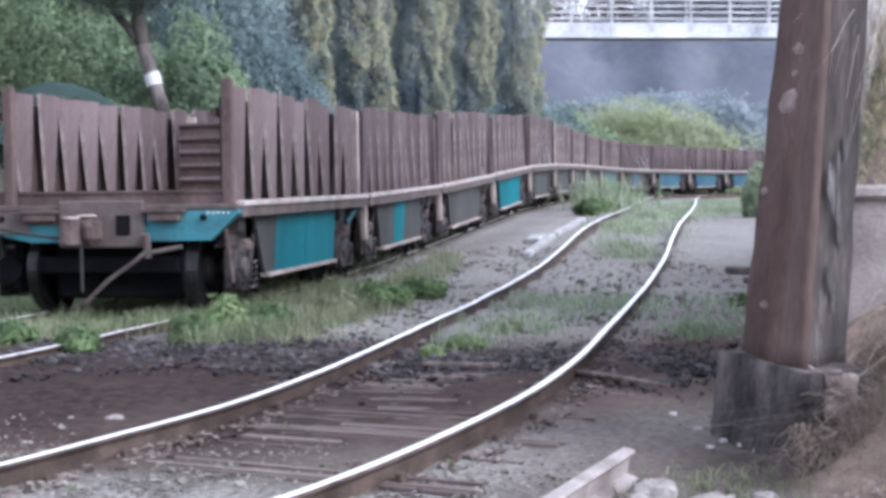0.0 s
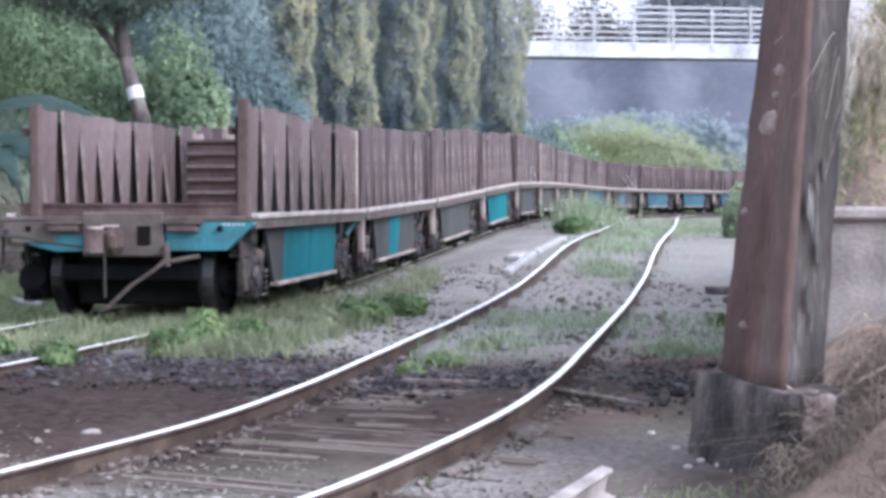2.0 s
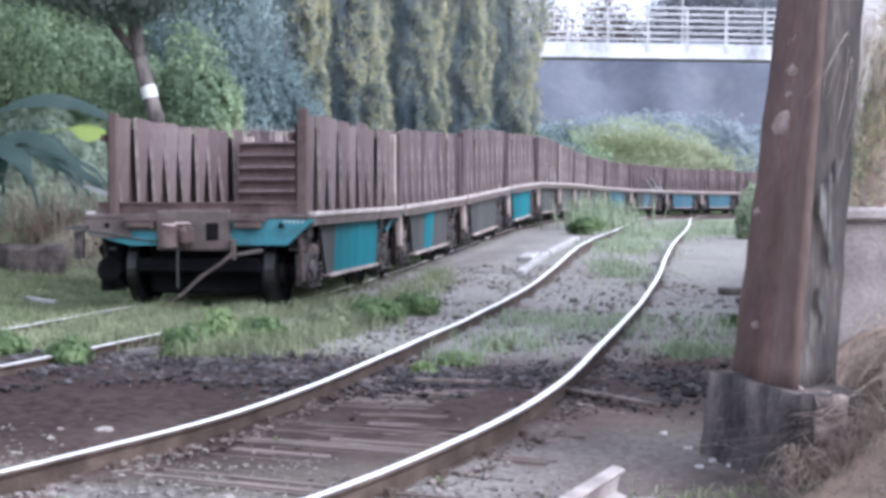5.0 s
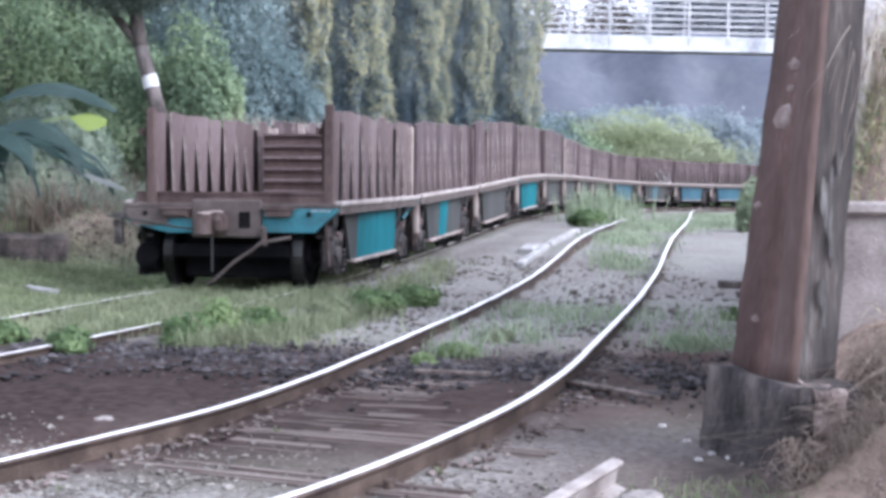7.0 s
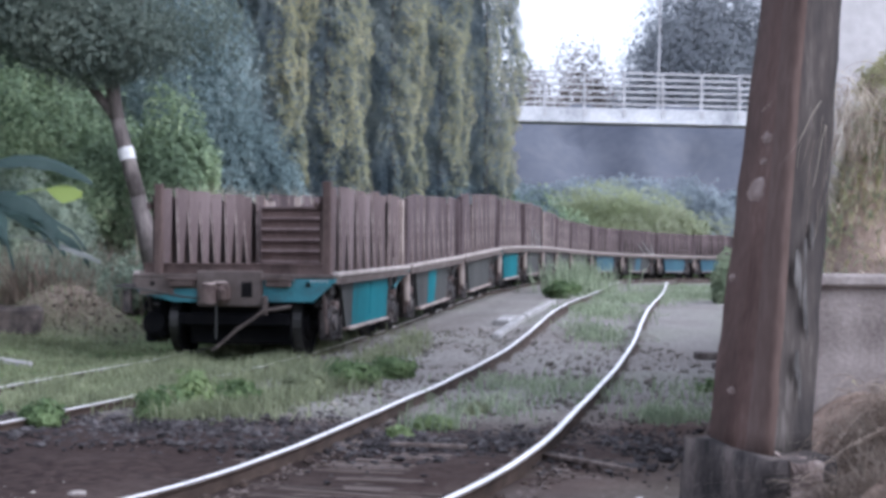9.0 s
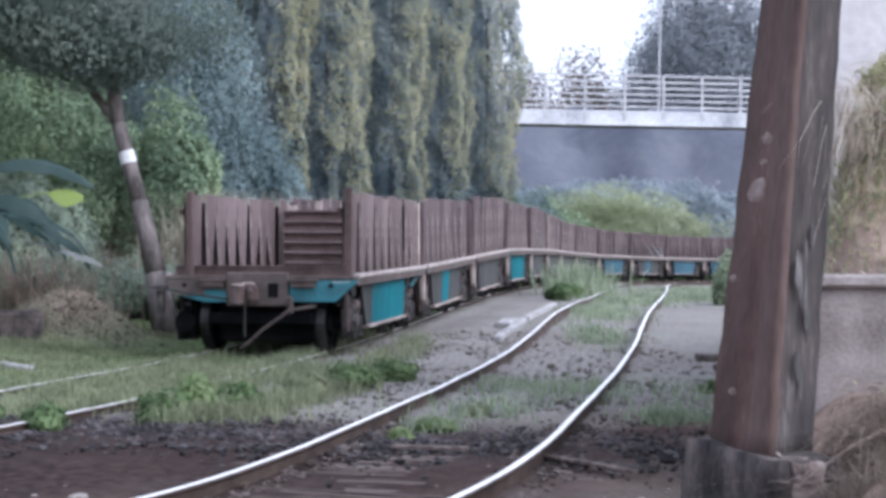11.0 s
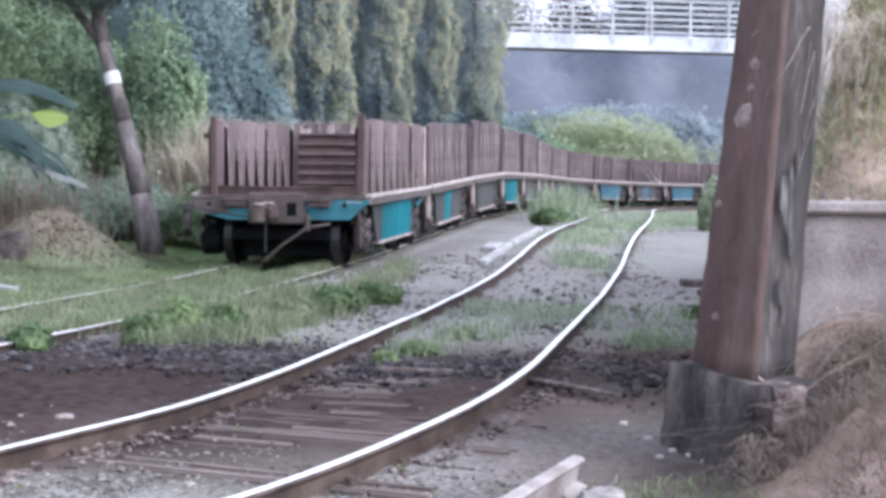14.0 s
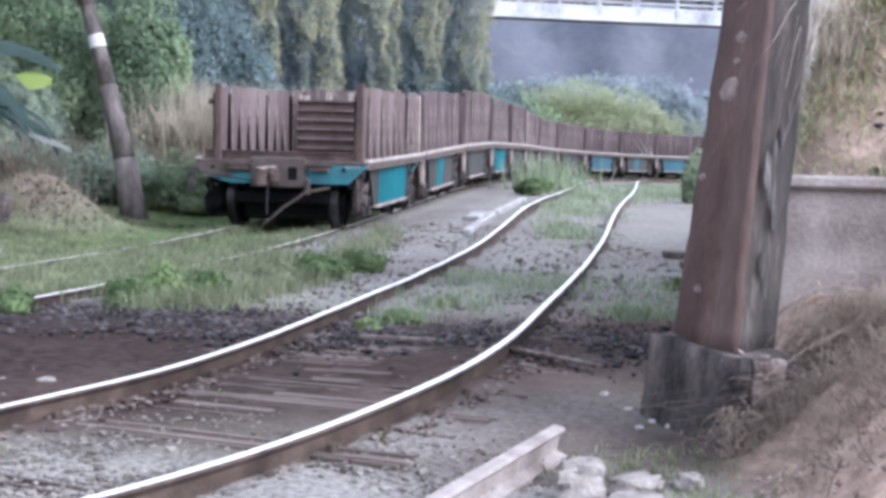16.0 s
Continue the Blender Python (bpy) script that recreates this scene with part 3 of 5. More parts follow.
            o.matrix_basis = Matrix.Translation((s * (W - .10) + (.22 if s < 0 else 0), .18 + step * (k + .5), 1.05)) @ Matrix.Rotation(math.pi / 2, 4, "Z") @ pose(0, 0, 0, rg.gauss(0, 1.2), rg.gauss(0, 1.0), rg.gauss(0, 1.4)) @ Matrix.Scale(tall * rg.uniform(.985, 1.012), 4, (0, 0, 1))
        for y in ((.10, L - .14) if lead else (.12, L - .14)):
            bm = bmesh.new()
            post_h = (1.18 if s > 0 else 1.15) if y < 1 and lead else 1.06 * tall
            cx = s * (W - .10) + (.22 if s < 0 else 0)
            box(bm, cx - .05, cx + .05, y - .05, y + .05, 1.05, 1.05 + post_h, .01)
            part("corner_post", bm, RUSTDK if y < 1 and lead else (RUSTLT if (lead and y > 1) or (seed == 8 and y < 1) else RUSTP), wagon)
        bm = bmesh.new()
        cx = s * (W - .10) + (.22 if s < 0 else 0) - .16
        box(bm, cx - .02, cx + .02, .15, L - .15, 1.88, 1.96)
        part("waling", bm, RUSTDK, wagon)
        # added backing, its dark colour gives the shade seen through the stake gaps
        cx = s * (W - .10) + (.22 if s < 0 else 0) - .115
        part("gap_shade_sheet", box(bmesh.new(), cx - .008, cx + .008, .2 + gap, L - .2, 1.05, 2.06), GAPSHADE, wagon, "added dark sheet for the shade in the stake gaps")
    # ribbed bulkhead at the leading end
    B = L - .62
    bm = bmesh.new()
    box(bm, -W + .42, W - .18, B, B + .025, 1.05, 1.99)
    bulk = part("bulkhead", bm, RUSTDK, wagon, "horizontally ribbed rusty bulkhead")
    for k in range(6):
        z = 1.13 + k * .168
        bm = bmesh.new()
        box(bm, -W + .42, W - .18, B - .06, B, z - .024, z + .024, .012)
        part("rib", bm, RUST, bulk)
    for k in range(5):
        bm = bmesh.new()
        x = -.75 + .42 * k
        box(bm, x - .05, x + .05, B + .03, B + .08, 1.05, 1.99 + rg.uniform(.05, .16))
        part("bulkhead_stake", bm, RUSTLT, wagon)
    # side panels between the wheels
    A0, A1 = .55, L - .65
    for s in (-1, 1):
        x = s * (W - .10)
        t = s * .04
        if lead:
            part("bare_panel", panel_bm(x, t, [(.80, .97), (1.12, .33), (1.42, .33), (1.55, .97)]), GREYP, wagon, "bare dirty part of the side panel")
            part("side_panel", panel_bm(x, t, [(1.55, .97), (1.42, .33), (2.50, .33), (2.62, .97)]), TEAL, wagon, "turquoise painted side panel")
            part("side_panel", panel_bm(x + s * .004, t, [(2.63, .97), (2.51, .33), (3.68, .33), (3.80, .97)]), TEAL, wagon, "turquoise painted side panel")
        else:
            part("side_panel", panel_bm(x, t, [(.95, .97), (1.15, .33), (3.68, .33), (3.88, .97)]), panel_mat, wagon, "painted steel side panel")
            if far_panel is not None:
                part("paint_strip", panel_bm(x + s * .006, s * .005, [(2.0, .965), (1.9, .34), (2.5, .34), (2.75, .965)]), far_panel, wagon, "painted strip of the panel")
        part("panel_trim", box(bmesh.new(), s * (W - .15), s * (W - .06), 1.12, 3.70, .30, .335), RUSTLT, wagon, "pale lower edge of the panel")
        # struts at the wagon's ends below the sill
        if not lead:
            part("end_strut", box(bmesh.new(), s * (W - .06) - .04, s * (W - .06) + .04, .03, .10, .50, .99, .01), RUSTLT, wagon, "pale rusty end strut")
            part("end_strut", box(bmesh.new(), s * (W - .10) - .05, s * (W - .10) + .05, .16, .27, .42, .95, .012), RUSTMD, wagon, "brown rusty end strut")
        part("brace", rod(bmesh.new(), (s * (W - .05), L + .04, 1.03), (s * (W - .18), L - .30, .74), .028), GREYP if not lead else TEALDUST, wagon)
        for y in (A0, A1):
            bm = bmesh.new()
            box(bm, s * 1.02, s * 1.16, y - .17, y + .17, .20, .62, .04)
            for k in range(4):
                box(bm, s * 1.03, s * 1.12, y - .36 + .03 * k, y + .36 - .03 * k, .64 + .035 * k, .67 + .035 * k)
            box(bm, s * 1.0, s * 1.18, y - .10, y + .10, .78, .95)
            part("axle_box", bm, AXLE, wagon, "black axle box with leaf spring")
            bm = bmesh.new()
            rod(bm, (s * 1.16, y, .42), (s * 1.20, y, .42), .24, .22, 20)
            rod(bm, (s * 1.20, y, .42), (s * 1.235, y, .42), .11, .09, 14)
            for q in range(6):
                a = q * 1.0472
                rod(bm, (s * 1.195, y + .165 * math.cos(a), .42 + .165 * math.sin(a)), (s * 1.22, y + .165 * math.cos(a), .42 + .165 * math.sin(a)), .022, seg=6)
            part("axle_cover", bm, AXLE, wagon, "oily bolted round axle cover")
            part("spring_cap", box(bmesh.new(), s * 1.13 - .075, s * 1.13 + .075, y + .10, y + .26, .56, .70, .03), RUSTMD, wagon, "dusty spring cap casting")
            for e in (-1, 1):
                part("axle_guard", rod(bmesh.new(), (s * 1.16, y + e * .46, .93), (s * 1.16, y + e * .22, .30), .024), RUSTMD if e < 0 and s > 0 else AXLE, wagon)
            c = new("coil_spring", COIL)
            c.parent = wagon
            c.location = (s * 1.15, y + .32, .17)
    if seed in (7, 12):
        for k in range(4):
            y = rg.uniform(1.4, 4.3)
            big = 1.5 if seed == 12 else 1.0
            part("stray_cane", rod(bmesh.new(), (W - .02, y, 1.09), (W + rg.uniform(-.05, .05), y - rg.uniform(.2, .9) * big, 1.09 + rg.uniform(.2, .5) * big), .020 * big, .012 * big, 5), PALE, wagon, "pale stray stick caught on the edge")
    sets = []
    for y in (A0, A1):
        ws = new("wheelset", mesh_of(rod(bmesh.new(), (-1.12, 0, 0), (1.12, 0, 0), .08, seg=12), "wheelset", GREASESHADE))
        ws.parent = wagon
        ws.location = (0, y, .42)
        for s in (-1, 1):
            part("wheel", wheel_bm(s), [GREASESHADE, WHEELRIM], ws)
        sets.append((ws, y))
    # two added black blocks give the deep shade below the floor
    bm = bmesh.new()
    box(bm, -.66, .70, .30, 1.0, .14, .98, .03)
    part("gear_shade", bm, GREASESHADE, wagon, "black block for brake gear and shade between the wheels")
    part("under_shade", box(bmesh.new(), -1.0, 1.0, 1.02, 3.6, .26, .99, .02), GREASESHADE, wagon, "added black box closing the shaded view below the floor")
    part("brake_beam", box(bmesh.new(), -.72, .72, .05, .12, .40, .56, .02), GREASESHADE, wagon)
    if lead:
        bm = box(bmesh.new(), -1.22, -.96, .20, .95, .20, .82, .05)
        rod(bm, (-1.10, .16, .42), (-1.10, .24, .42), .15, .17, 14)
        box(bm, -1.27, -1.0, .24, .80, .58, .70, .03)
        rod(bm, (-1.18, .30, .16), (-1.18, .30, .40), .07, .07, 10)
        rough_up(bm, .03, 5, 3)
        part("spring_hanger", bm, GREASESHADE, wagon, "black axle guard and spring block")
    return wagon, sets


PANELS = [(TEAL, None, 1.0), (GREYP, TEAL, 1.02), (GREYP, None, 1.09), (TEAL, None, 1.04), (GREYP, None, 1.07), (GREYP, None, 1.0), (GREYP, None, .96), (GREYP, None, .97), (BLUE, None, .95),
          (GREYP, BLUE, .97), (BLUE, None, .96), (BLUE, None, 1.0), (BLUE, None, .97)]
wagons = []
for i, (pm, strip, high) in enumerate(PANELS):
    word = {id(TEAL): "turquoise", id(GREYP): "dirty grey", id(BLUE): "faded blue"}[id(pm)]
    lab = f"short rusty stake wagon with {word} side panels"
    if i == 0:
        lab = "last rusty stake wagon with turquoise end beam and coupler"
    wagons.append(make_wagon(lab, pm, strip, lead=(i == 0), seed=i + 3, gap=(.4 if i in (3, 5) else 0), tall=high))

# seconds and the place of the train's trailing end along its track
TRAIN_AT = [(0, 13.58), (.5, 13.82), (1, 14.05), (1.5, 14.3), (2, 14.54), (2.5, 14.79), (3, 15.04), (3.5, 15.3), (4, 15.57), (4.5, 15.86), (5.3, 16.31), (6.2, 16.82), (7, 17.26),
            (7.5, 17.54), (8, 17.81), (8.5, 18.07), (9, 18.35), (9.8, 18.81), (10.7, 19.34), (11.5, 19.81), (12, 20.09), (12.5, 20.38), (13, 20.68), (13.5, 20.96), (14, 21.21),
            (14.5, 21.46), (15, 21.69), (15.5, 21.93), (16, 22.15)]


def wagon_pose(s):
    a, b = on_train(s + .55), on_train(s + WAGON_L - .65)
    d = (b - a).normalized()
    r = d.cross(Vector((0, 0, 1))).normalized()
    u = r.cross(d)
    o = a - d * .55
    return Matrix(((r.x, d.x, u.x, o.x), (r.y, d.y, u.y, o.y), (r.z, d.z, u.z, o.z), (0, 0, 0, 1)))


# ---- leaves, trees, grass ----
def leaf_mesh(name, pos, nrm, size, aspect, material, droop=None, seed=0):
    """Many small folded leaves: two triangles each, tilted at random round their normals."""
    rn = np.random.RandomState(seed)
    n = len(pos)
    up = rn.normal(size=(n, 3))
    if droop is not None:
        up = up * .45 + np.array(droop)
    nrm = nrm + rn.normal(size=(n, 3)) * .33
    nrm /= np.linalg.norm(nrm, axis=1)[:, None] + 1e-9
    a = np.cross(nrm, up)
    a /= np.linalg.norm(a, axis=1)[:, None] + 1e-9
    b = np.cross(a, nrm)
    s = size * rn.uniform(.6, 1.4, (n, 1))
    fold = nrm * s * .18
    v = np.stack([pos - b * s, pos + a * s * aspect + fold, pos + b * s, pos - a * s * aspect + fold], 1).reshape(-1, 3)
    i = np.arange(n)[:, None] * 4
    f = np.concatenate([i + [0, 1, 2], i + [0, 2, 3]], 1).reshape(-1, 3)
    me = bpy.data.meshes.new(name)
    me.from_pydata(v.tolist(), [], f.tolist())
    me.materials.append(material)
    return me


def clump_points(centres, radii, per, seed, shell=.72):
    rn = np.random.RandomState(seed)
    pos, nrm = [], []
    for c, r in zip(centres, radii):
        d = rn.normal(size=(per, 3))
        d /= np.linalg.norm(d, axis=1)[:, None]
        k = rn.uniform(shell, 1.05, (per, 1))
        pos.append(np.array(c) + d * k * np.array(r))
        nrm.append(d)
    return np.concatenate(pos), np.concatenate(nrm)


def trunk_mesh(pts, radii, seg=10):
    bm = bmesh.new()
    for (a, b, r0, r1) in zip(pts, pts[1:], radii, radii[1:]):
        rod(bm, a, b, r0, r1, seg)
    return bm


def tree(name, base, trunk, radii, crown, label, category="tree", limbs=()):
    """trunk: points above base; crown: mesh of leaves in world metres."""
    bx, by = base
    z0 = float(ground_z(bx, by)) - .1
    t = tagged(new(name), label, category)
    t.location = (bx, by, z0)
    bm = trunk_mesh([Vector(p) for p in trunk], radii)
    for a, b, r0, r1 in limbs:
        rod(bm, a, b, r0, r1, 7)
    part("trunk", bm, BARK, t, smooth=True)
    c = new("crown", crown)
    c.parent = t
    return t


def crown_of(base, centres, radii, per, size, aspect, material, seed, droop=None, shell=.72):
    p, nn = clump_points(centres, radii, per, seed, shell)
    return leaf_mesh("crown", p, nn, size, aspect, material, droop, seed)


def column_tree(x, y, h, r, seed, n=52000):
    """A spindle of upright sprays: shaded blue-green all round, the lit side towards the open track painted
    yellow-green.
    """
    rn = np.random.RandomState(seed)

    def shell(m, lo, hi):
        f = rn.uniform(0, 1, m)
        a = rn.uniform(0, 2 * math.pi, m)
        z = .5 + f * h
        prof = np.interp(f, [0, .2, .32, .5, .62, .85, 1], [.72, .84, .95, 1.0, .93, .55, .05])
        lump = np.array([noise.noise(Vector((math.cos(q) * 1.5 + seed, math.sin(q) * 1.5, w * .55))) * .34 + noise.noise(Vector((math.cos(q) * 3.0, math.sin(q) * 3.0 + seed, w * 2.0))) * .30 for q, w in zip(a, z)])
        k = r * prof * (1 + lump) * rn.uniform(lo, hi, m)
        d = np.c_[np.cos(a), np.sin(a), np.full(m, .35)]
        return np.c_[np.cos(a) * k, np.sin(a) * k, z], d / np.linalg.norm(d, axis=1)[:, None], a, lump

    p, d, a, lump = shell(n, .80, 1.0)
    t = tree("cypress_tree", (x, y), [(0, 0, 0), (.05, 0, h * .5), (0, 0, h * .95)], [.12, .08, .02], leaf_mesh("crown", p, d, .052, .40, L_CYPSHADE, (0, 0, 1.0), seed), "tall columnar cypress with its lit side painted yellow-green", "tree")
    # brighter sprays on one side only: sunlit edge put into the leaf colour
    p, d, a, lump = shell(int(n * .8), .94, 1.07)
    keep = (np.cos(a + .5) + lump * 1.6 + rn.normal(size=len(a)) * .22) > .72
    o = new("lit_sprays", leaf_mesh("lit_sprays", p[keep], d[keep], .05, .40, L_CYPLIT, (0, 0, 1.0), seed + 1))
    o.parent = t
    tagged(o, "yellow-green sprays painting the lit side")


for k, (x, y, h, r) in enumerate(((-3.55, 37.0, 13.0, .80), (-2.45, 38.2, 13.5, 1.10), (-.85, 44.0, 14.5, 1.02), (.66, 49.0, 14.5, 1.0), (2.42, 54.0, 15.0, 1.2), (-5.0, 39.5, 14, 1.0))):
    column_tree(x, y, h, r, 20 + k)


def bush(name, x, y, w, d, h, material, label, seed, n=16, per=220, size=.09, aspect=.45, category="bush", z0=None):
    rn = np.random.RandomState(seed)
    zb = float(ground_z(x, y)) - .03 if z0 is None else z0
    t = tagged(new(name), label, category)
    t.location = (x, y, zb)
    cs, rs = [], []
    bm = bmesh.new()
    for k in range(n):
        a, q = rn.uniform(0, 6.28), math.sqrt(rn.uniform(0, 1))
        zz = h * (.15 + .7 * rn.uniform(0, 1) * (1 - .5 * q))
        c = (math.cos(a) * q * w * .4, math.sin(a) * q * d * .4, zz)
        cs.append(c)
        rr = rn.uniform(.16, .30)
        rs.append((w * rr, d * rr, h * rr * .8))
        if k < 8:
            rod(bm, (c[0] * .15, c[1] * .15, -.05), c, .012 + .01 * h, .006, 5)
    part("stem", bm, BARK, t)
    # loose outer leaves over an uneven dome
    m = n * per // 5
    dv = rn.normal(size=(m, 3))
    dv[:, 2] = np.abs(dv[:, 2]) - .25
    dv /= np.linalg.norm(dv, axis=1)[:, None]
    lump = np.array([noise.noise(Vector(v) * 2.6 + Vector((seed, 0, 0))) + .6 * noise.noise(Vector(v) * 6 + Vector((0, seed, 0))) for v in dv])
    kk = (.86 + .30 * lump + rn.normal(size=m) * .05)[:, None]
    loose = dv * kk * np.array((w * .5, d * .5, h * .62)) + np.array((0, 0, h * .36))
    p_, n_ = clump_points(cs, rs, per, seed)
    p_, n_ = np.concatenate([p_, loose]), np.concatenate([n_, dv])
    keep = p_[:, 2] > .01
    o = new("foliage", leaf_mesh("foliage", p_[keep], n_[keep], size, aspect, material, None, seed))
    o.parent = t
    return t


def grass_mesh(name, spots, material, seed, h=(.12, .35), w=.012, lean=.35, flat=False):
    """spots: rows of x, y, radius x, radius y, blades. Each blade is two bent pieces."""
    rn = np.random.RandomState(seed)
    V, F = [], []
    for x, y, rx, ry, n in spots:
        px, py = x + rn.normal(size=n) * rx * .5, y + rn.normal(size=n) * ry * .5
        pz = ground_z(px, py) - .01
        hh = rn.uniform(h[0], h[1], n)
        a = rn.uniform(0, 6.28, n)
        la = rn.uniform(0, 6.28, n)
        le = hh * np.abs(rn.normal(size=n)) * lean
        base = np.c_[px, py, pz]
        dx = np.c_[np.cos(a), np.sin(a), np.zeros(n)] * w
        m1 = base + np.c_[np.cos(la) * le * .35, np.sin(la) * le * .35, hh * .6]
        tip = base + np.c_[np.cos(la) * le, np.sin(la) * le, hh * np.clip(1 - le / (hh * 3), .3, 1)]
        i = sum(len(q) for q in V)
        V.append(np.stack([base - dx, base + dx, m1 + dx * .8, m1 - dx * .8, tip], 1).reshape(-1, 3))
        k = i + np.arange(n)[:, None] * 5
        F.append(np.concatenate([k + [0, 1, 2], k + [0, 2, 3], k + [3, 2, 4]], 1).reshape(-1, 3))
    me = bpy.data.meshes.new(name)
    me.from_pydata(np.concatenate(V).tolist(), [], np.concatenate(F).tolist())
    me.materials.append(material)
    return me


# leaning trunk with a white band, and its dark crown
LEAN = [(0, 0, 0), (-.20, .1, 1.1), (-.50, .2, 2.3), (-.87, .3, 3.6), (-1.12, .4, 5.0), (-1.27, .5, 7.0)]
rn = np.random.RandomState(3)
cs = [(-2.6 + rn.normal() * 1.7, .6 + rn.normal() * 1.2, 5.0 + abs(rn.normal()) * 1.8) for _ in range(60)]
cs += [(-1.6 + rn.normal() * .8, .3 + rn.normal() * .6, 4.6 + rn.uniform(0, 1.2)) for _ in range(18)]
cs += [(-4.4 + rn.normal() * 1.5, rn.normal() * 1.0, 4.75 + abs(rn.normal()) * 1.6) for _ in range(46)]
cs += [(-1.15 + rn.normal() * .5, -.35 + rn.normal() * .3, rn.uniform(4.5, 5.3)) for _ in range(20)]
crown = crown_of(None, cs, [(rn.uniform(.5, .95), .8, rn.uniform(.35, .7)) for _ in cs], 520, .05, .4, L_CROWN, 8, droop=(0, 0, -.6))
lean_tree = tree("leaning_tree", (-4.20, 24.4), LEAN, [.24, .18, .135, .12, .11, .05], crown, "dark leaning tree with a white painted band on its trunk", "tree",
                 limbs=[((-.87, .3, 3.6), (-2.2, .5, 5.2), .09, .03), ((-1.05, .37, 4.6), (-.1, .2, 6.2), .08, .03)])
bm = bmesh.new()
rod(bm, (-.676, .247, 2.92), (-.733, .263, 3.12), .136, .132, 14)
part("painted_band", bm, WHITE, lean_tree, "white painted band")

# broad-leaved trees and shrubs behind the train
for k, (x, y, w, h, m_, lab) in enumerate((
        (-5.1, 32, 3.2, 8.5, L_BLUE, "blue-green broad-leaved tree behind the wagons"), (-6.3, 30, 3.0, 3.6, L_GREEN, "bright green shrub behind the wagons"),
        (-3.6, 33.5, 2.0, 4.2, L_BLUE, "blue-green shrub behind the wagons"), (-9.0, 31, 5, 6.5, L_GREEN, "tall green thicket beyond the train"), (-11.5, 27, 5, 6, L_DARK, "dark green thicket beside the banana plants"),
        (-7.6, 27.5, 3, 2.4, L_DARK, "low green shrub beside the trunk"), (-4.75, 28.6, 1.9, 4.5, L_GREEN, "bright green leafy shrub behind the wagons"), (-7.0, 38, 5, 12, L_DARK, "dark tall tree behind the shrubs"))):
    bush("shrub", x, y, w, w, h, m_, lab, 60 + k, n=34 if h > 5 else 22, per=1050, size=.054, aspect=.5, category="shrub")
for k, (x, y) in enumerate(((-3.4, 27.8), (-2.6, 30.0), (-4.1, 28.2))):
    zz = float(ground_z(x, y))
    o = tagged(new("pampas_grass", grass_mesh("pampas_grass", [(x, y, .9, .6, 1500)], L_STRAW, 90 + k, (1.5, 2.6), .013, .35)), "pale dry tall grass behind the wagons", "grass", kind="stuff")
for k, (x, y, w, h) in enumerate(((.6, 40, 2.6, 2.6), (2.2, 46, 3, 3.2), (4.0, 52, 3, 3.4), (-1.2, 36, 2.4, 2.4), (6.5, 62, 4, 4.0))):
    bush("shrub", x - 1.0, y + 2, w, w, h, L_BLUE if k % 2 else L_GREEN, "dim green shrub behind the train", 110 + k, n=20, per=300, size=.11, category="shrub")

# filler trees behind the columns, in the shaded cypress colour
for k, (x, y, w) in enumerate(((-13.5, 42, 8), (-9.5, 44, 7), (-7.0, 46, 6), (-3.4, 55, 6), (-.6, 62, 5.2), (1.4, 64.5, 3.2))):
    bush("dark_tree", x, y, w, w, 16.5, L_CYPSHADE, "dark tall tree behind the cypresses", 170 + k, n=70, per=520, size=.16, aspect=.5, category="tree")

# banana plant
def banana(x, y, seed):
    rn = random.Random(seed)
    t = tagged(new("banana_plant"), "banana plant with long drooping blue-green leaves", "plant")
    t.location = (x, y, float(ground_z(x, y)))
    part("stem", rod(bmesh.new(), (0, 0, -.1), (.05, 0, 1.6), .14, .08, 10), BARK, t)
    for k in range(8):
        a = k * .9 + rn.uniform(-.2, .2)
        bm = bmesh.new()
        rows = []
        ln = rn.uniform(1.5, 2.2)
        for i in range(11):
            f = i / 10
            r = ln * (f * .95)
            z = 1.5 + ln * (.75 * f - .95 * f * f * rn.uniform(.95, 1.05))
            w = .26 * math.sin(min(1, f * 1.15 + .05) * math.pi) ** .6 + .02
            c = Vector((math.cos(a) * r, math.sin(a) * r, z))
            q = Vector((-math.sin(a), math.cos(a), 0))
            rows.append([bm.verts.new(c - q * w + Vector((0, 0, -.05))), bm.verts.new(c + Vector((0, 0, .03))), bm.verts.new(c + q * w + Vector((0, 0, -.05)))])
        for u, v in zip(rows, rows[1:]):
            for j in range(2):
                bm.faces.new((u[j], u[j + 1], v[j + 1], v[j]))
        part("leaf", bm, L_BANANA, t)
    return t


def long_leaf(t, a, b, c, width, material, label="", stalk=.15):
    """A blade that bends from a over b to c, hanging at both sides of its rib."""
    a, b, c = (Vector(q) - t.location for q in (a, b, c))
    bm = bmesh.new()
    rows = []
    for i in range(15):
        f = i / 14
        m = a * (1 - f) ** 2 + b * 2 * f * (1 - f) + c * f * f
        w = width * math.sin(max(0, min(1, (f - stalk) / (1 - stalk))) * math.pi * .97) ** .6 + .012
        w *= 1 + .12 * math.sin(i * 2.3)
        rows.append([bm.verts.new(m + Vector((0, -w * .45, -w * .9))), bm.verts.new(m), bm.verts.new(m + Vector((0, w * .6, w * .35)))])
    for u, v in zip(rows, rows[1:]):
        for j in range(2):
            bm.faces.new((u[j], u[j + 1], v[j + 1], v[j]))
    part("leaf", bm, material, t, label)


plant = banana(-6.5, 20.5, 1)
long_leaf(plant, (-6.45, 20.45, 2.2), (-5.5, 20.3, 2.95), (-4.5, 20.25, 2.25), .14, L_BANANA)
long_leaf(plant, (-6.45, 20.45, 1.9), (-5.3, 20.2, 2.45), (-4.92, 20.15, 1.36), .20, L_BANANA)
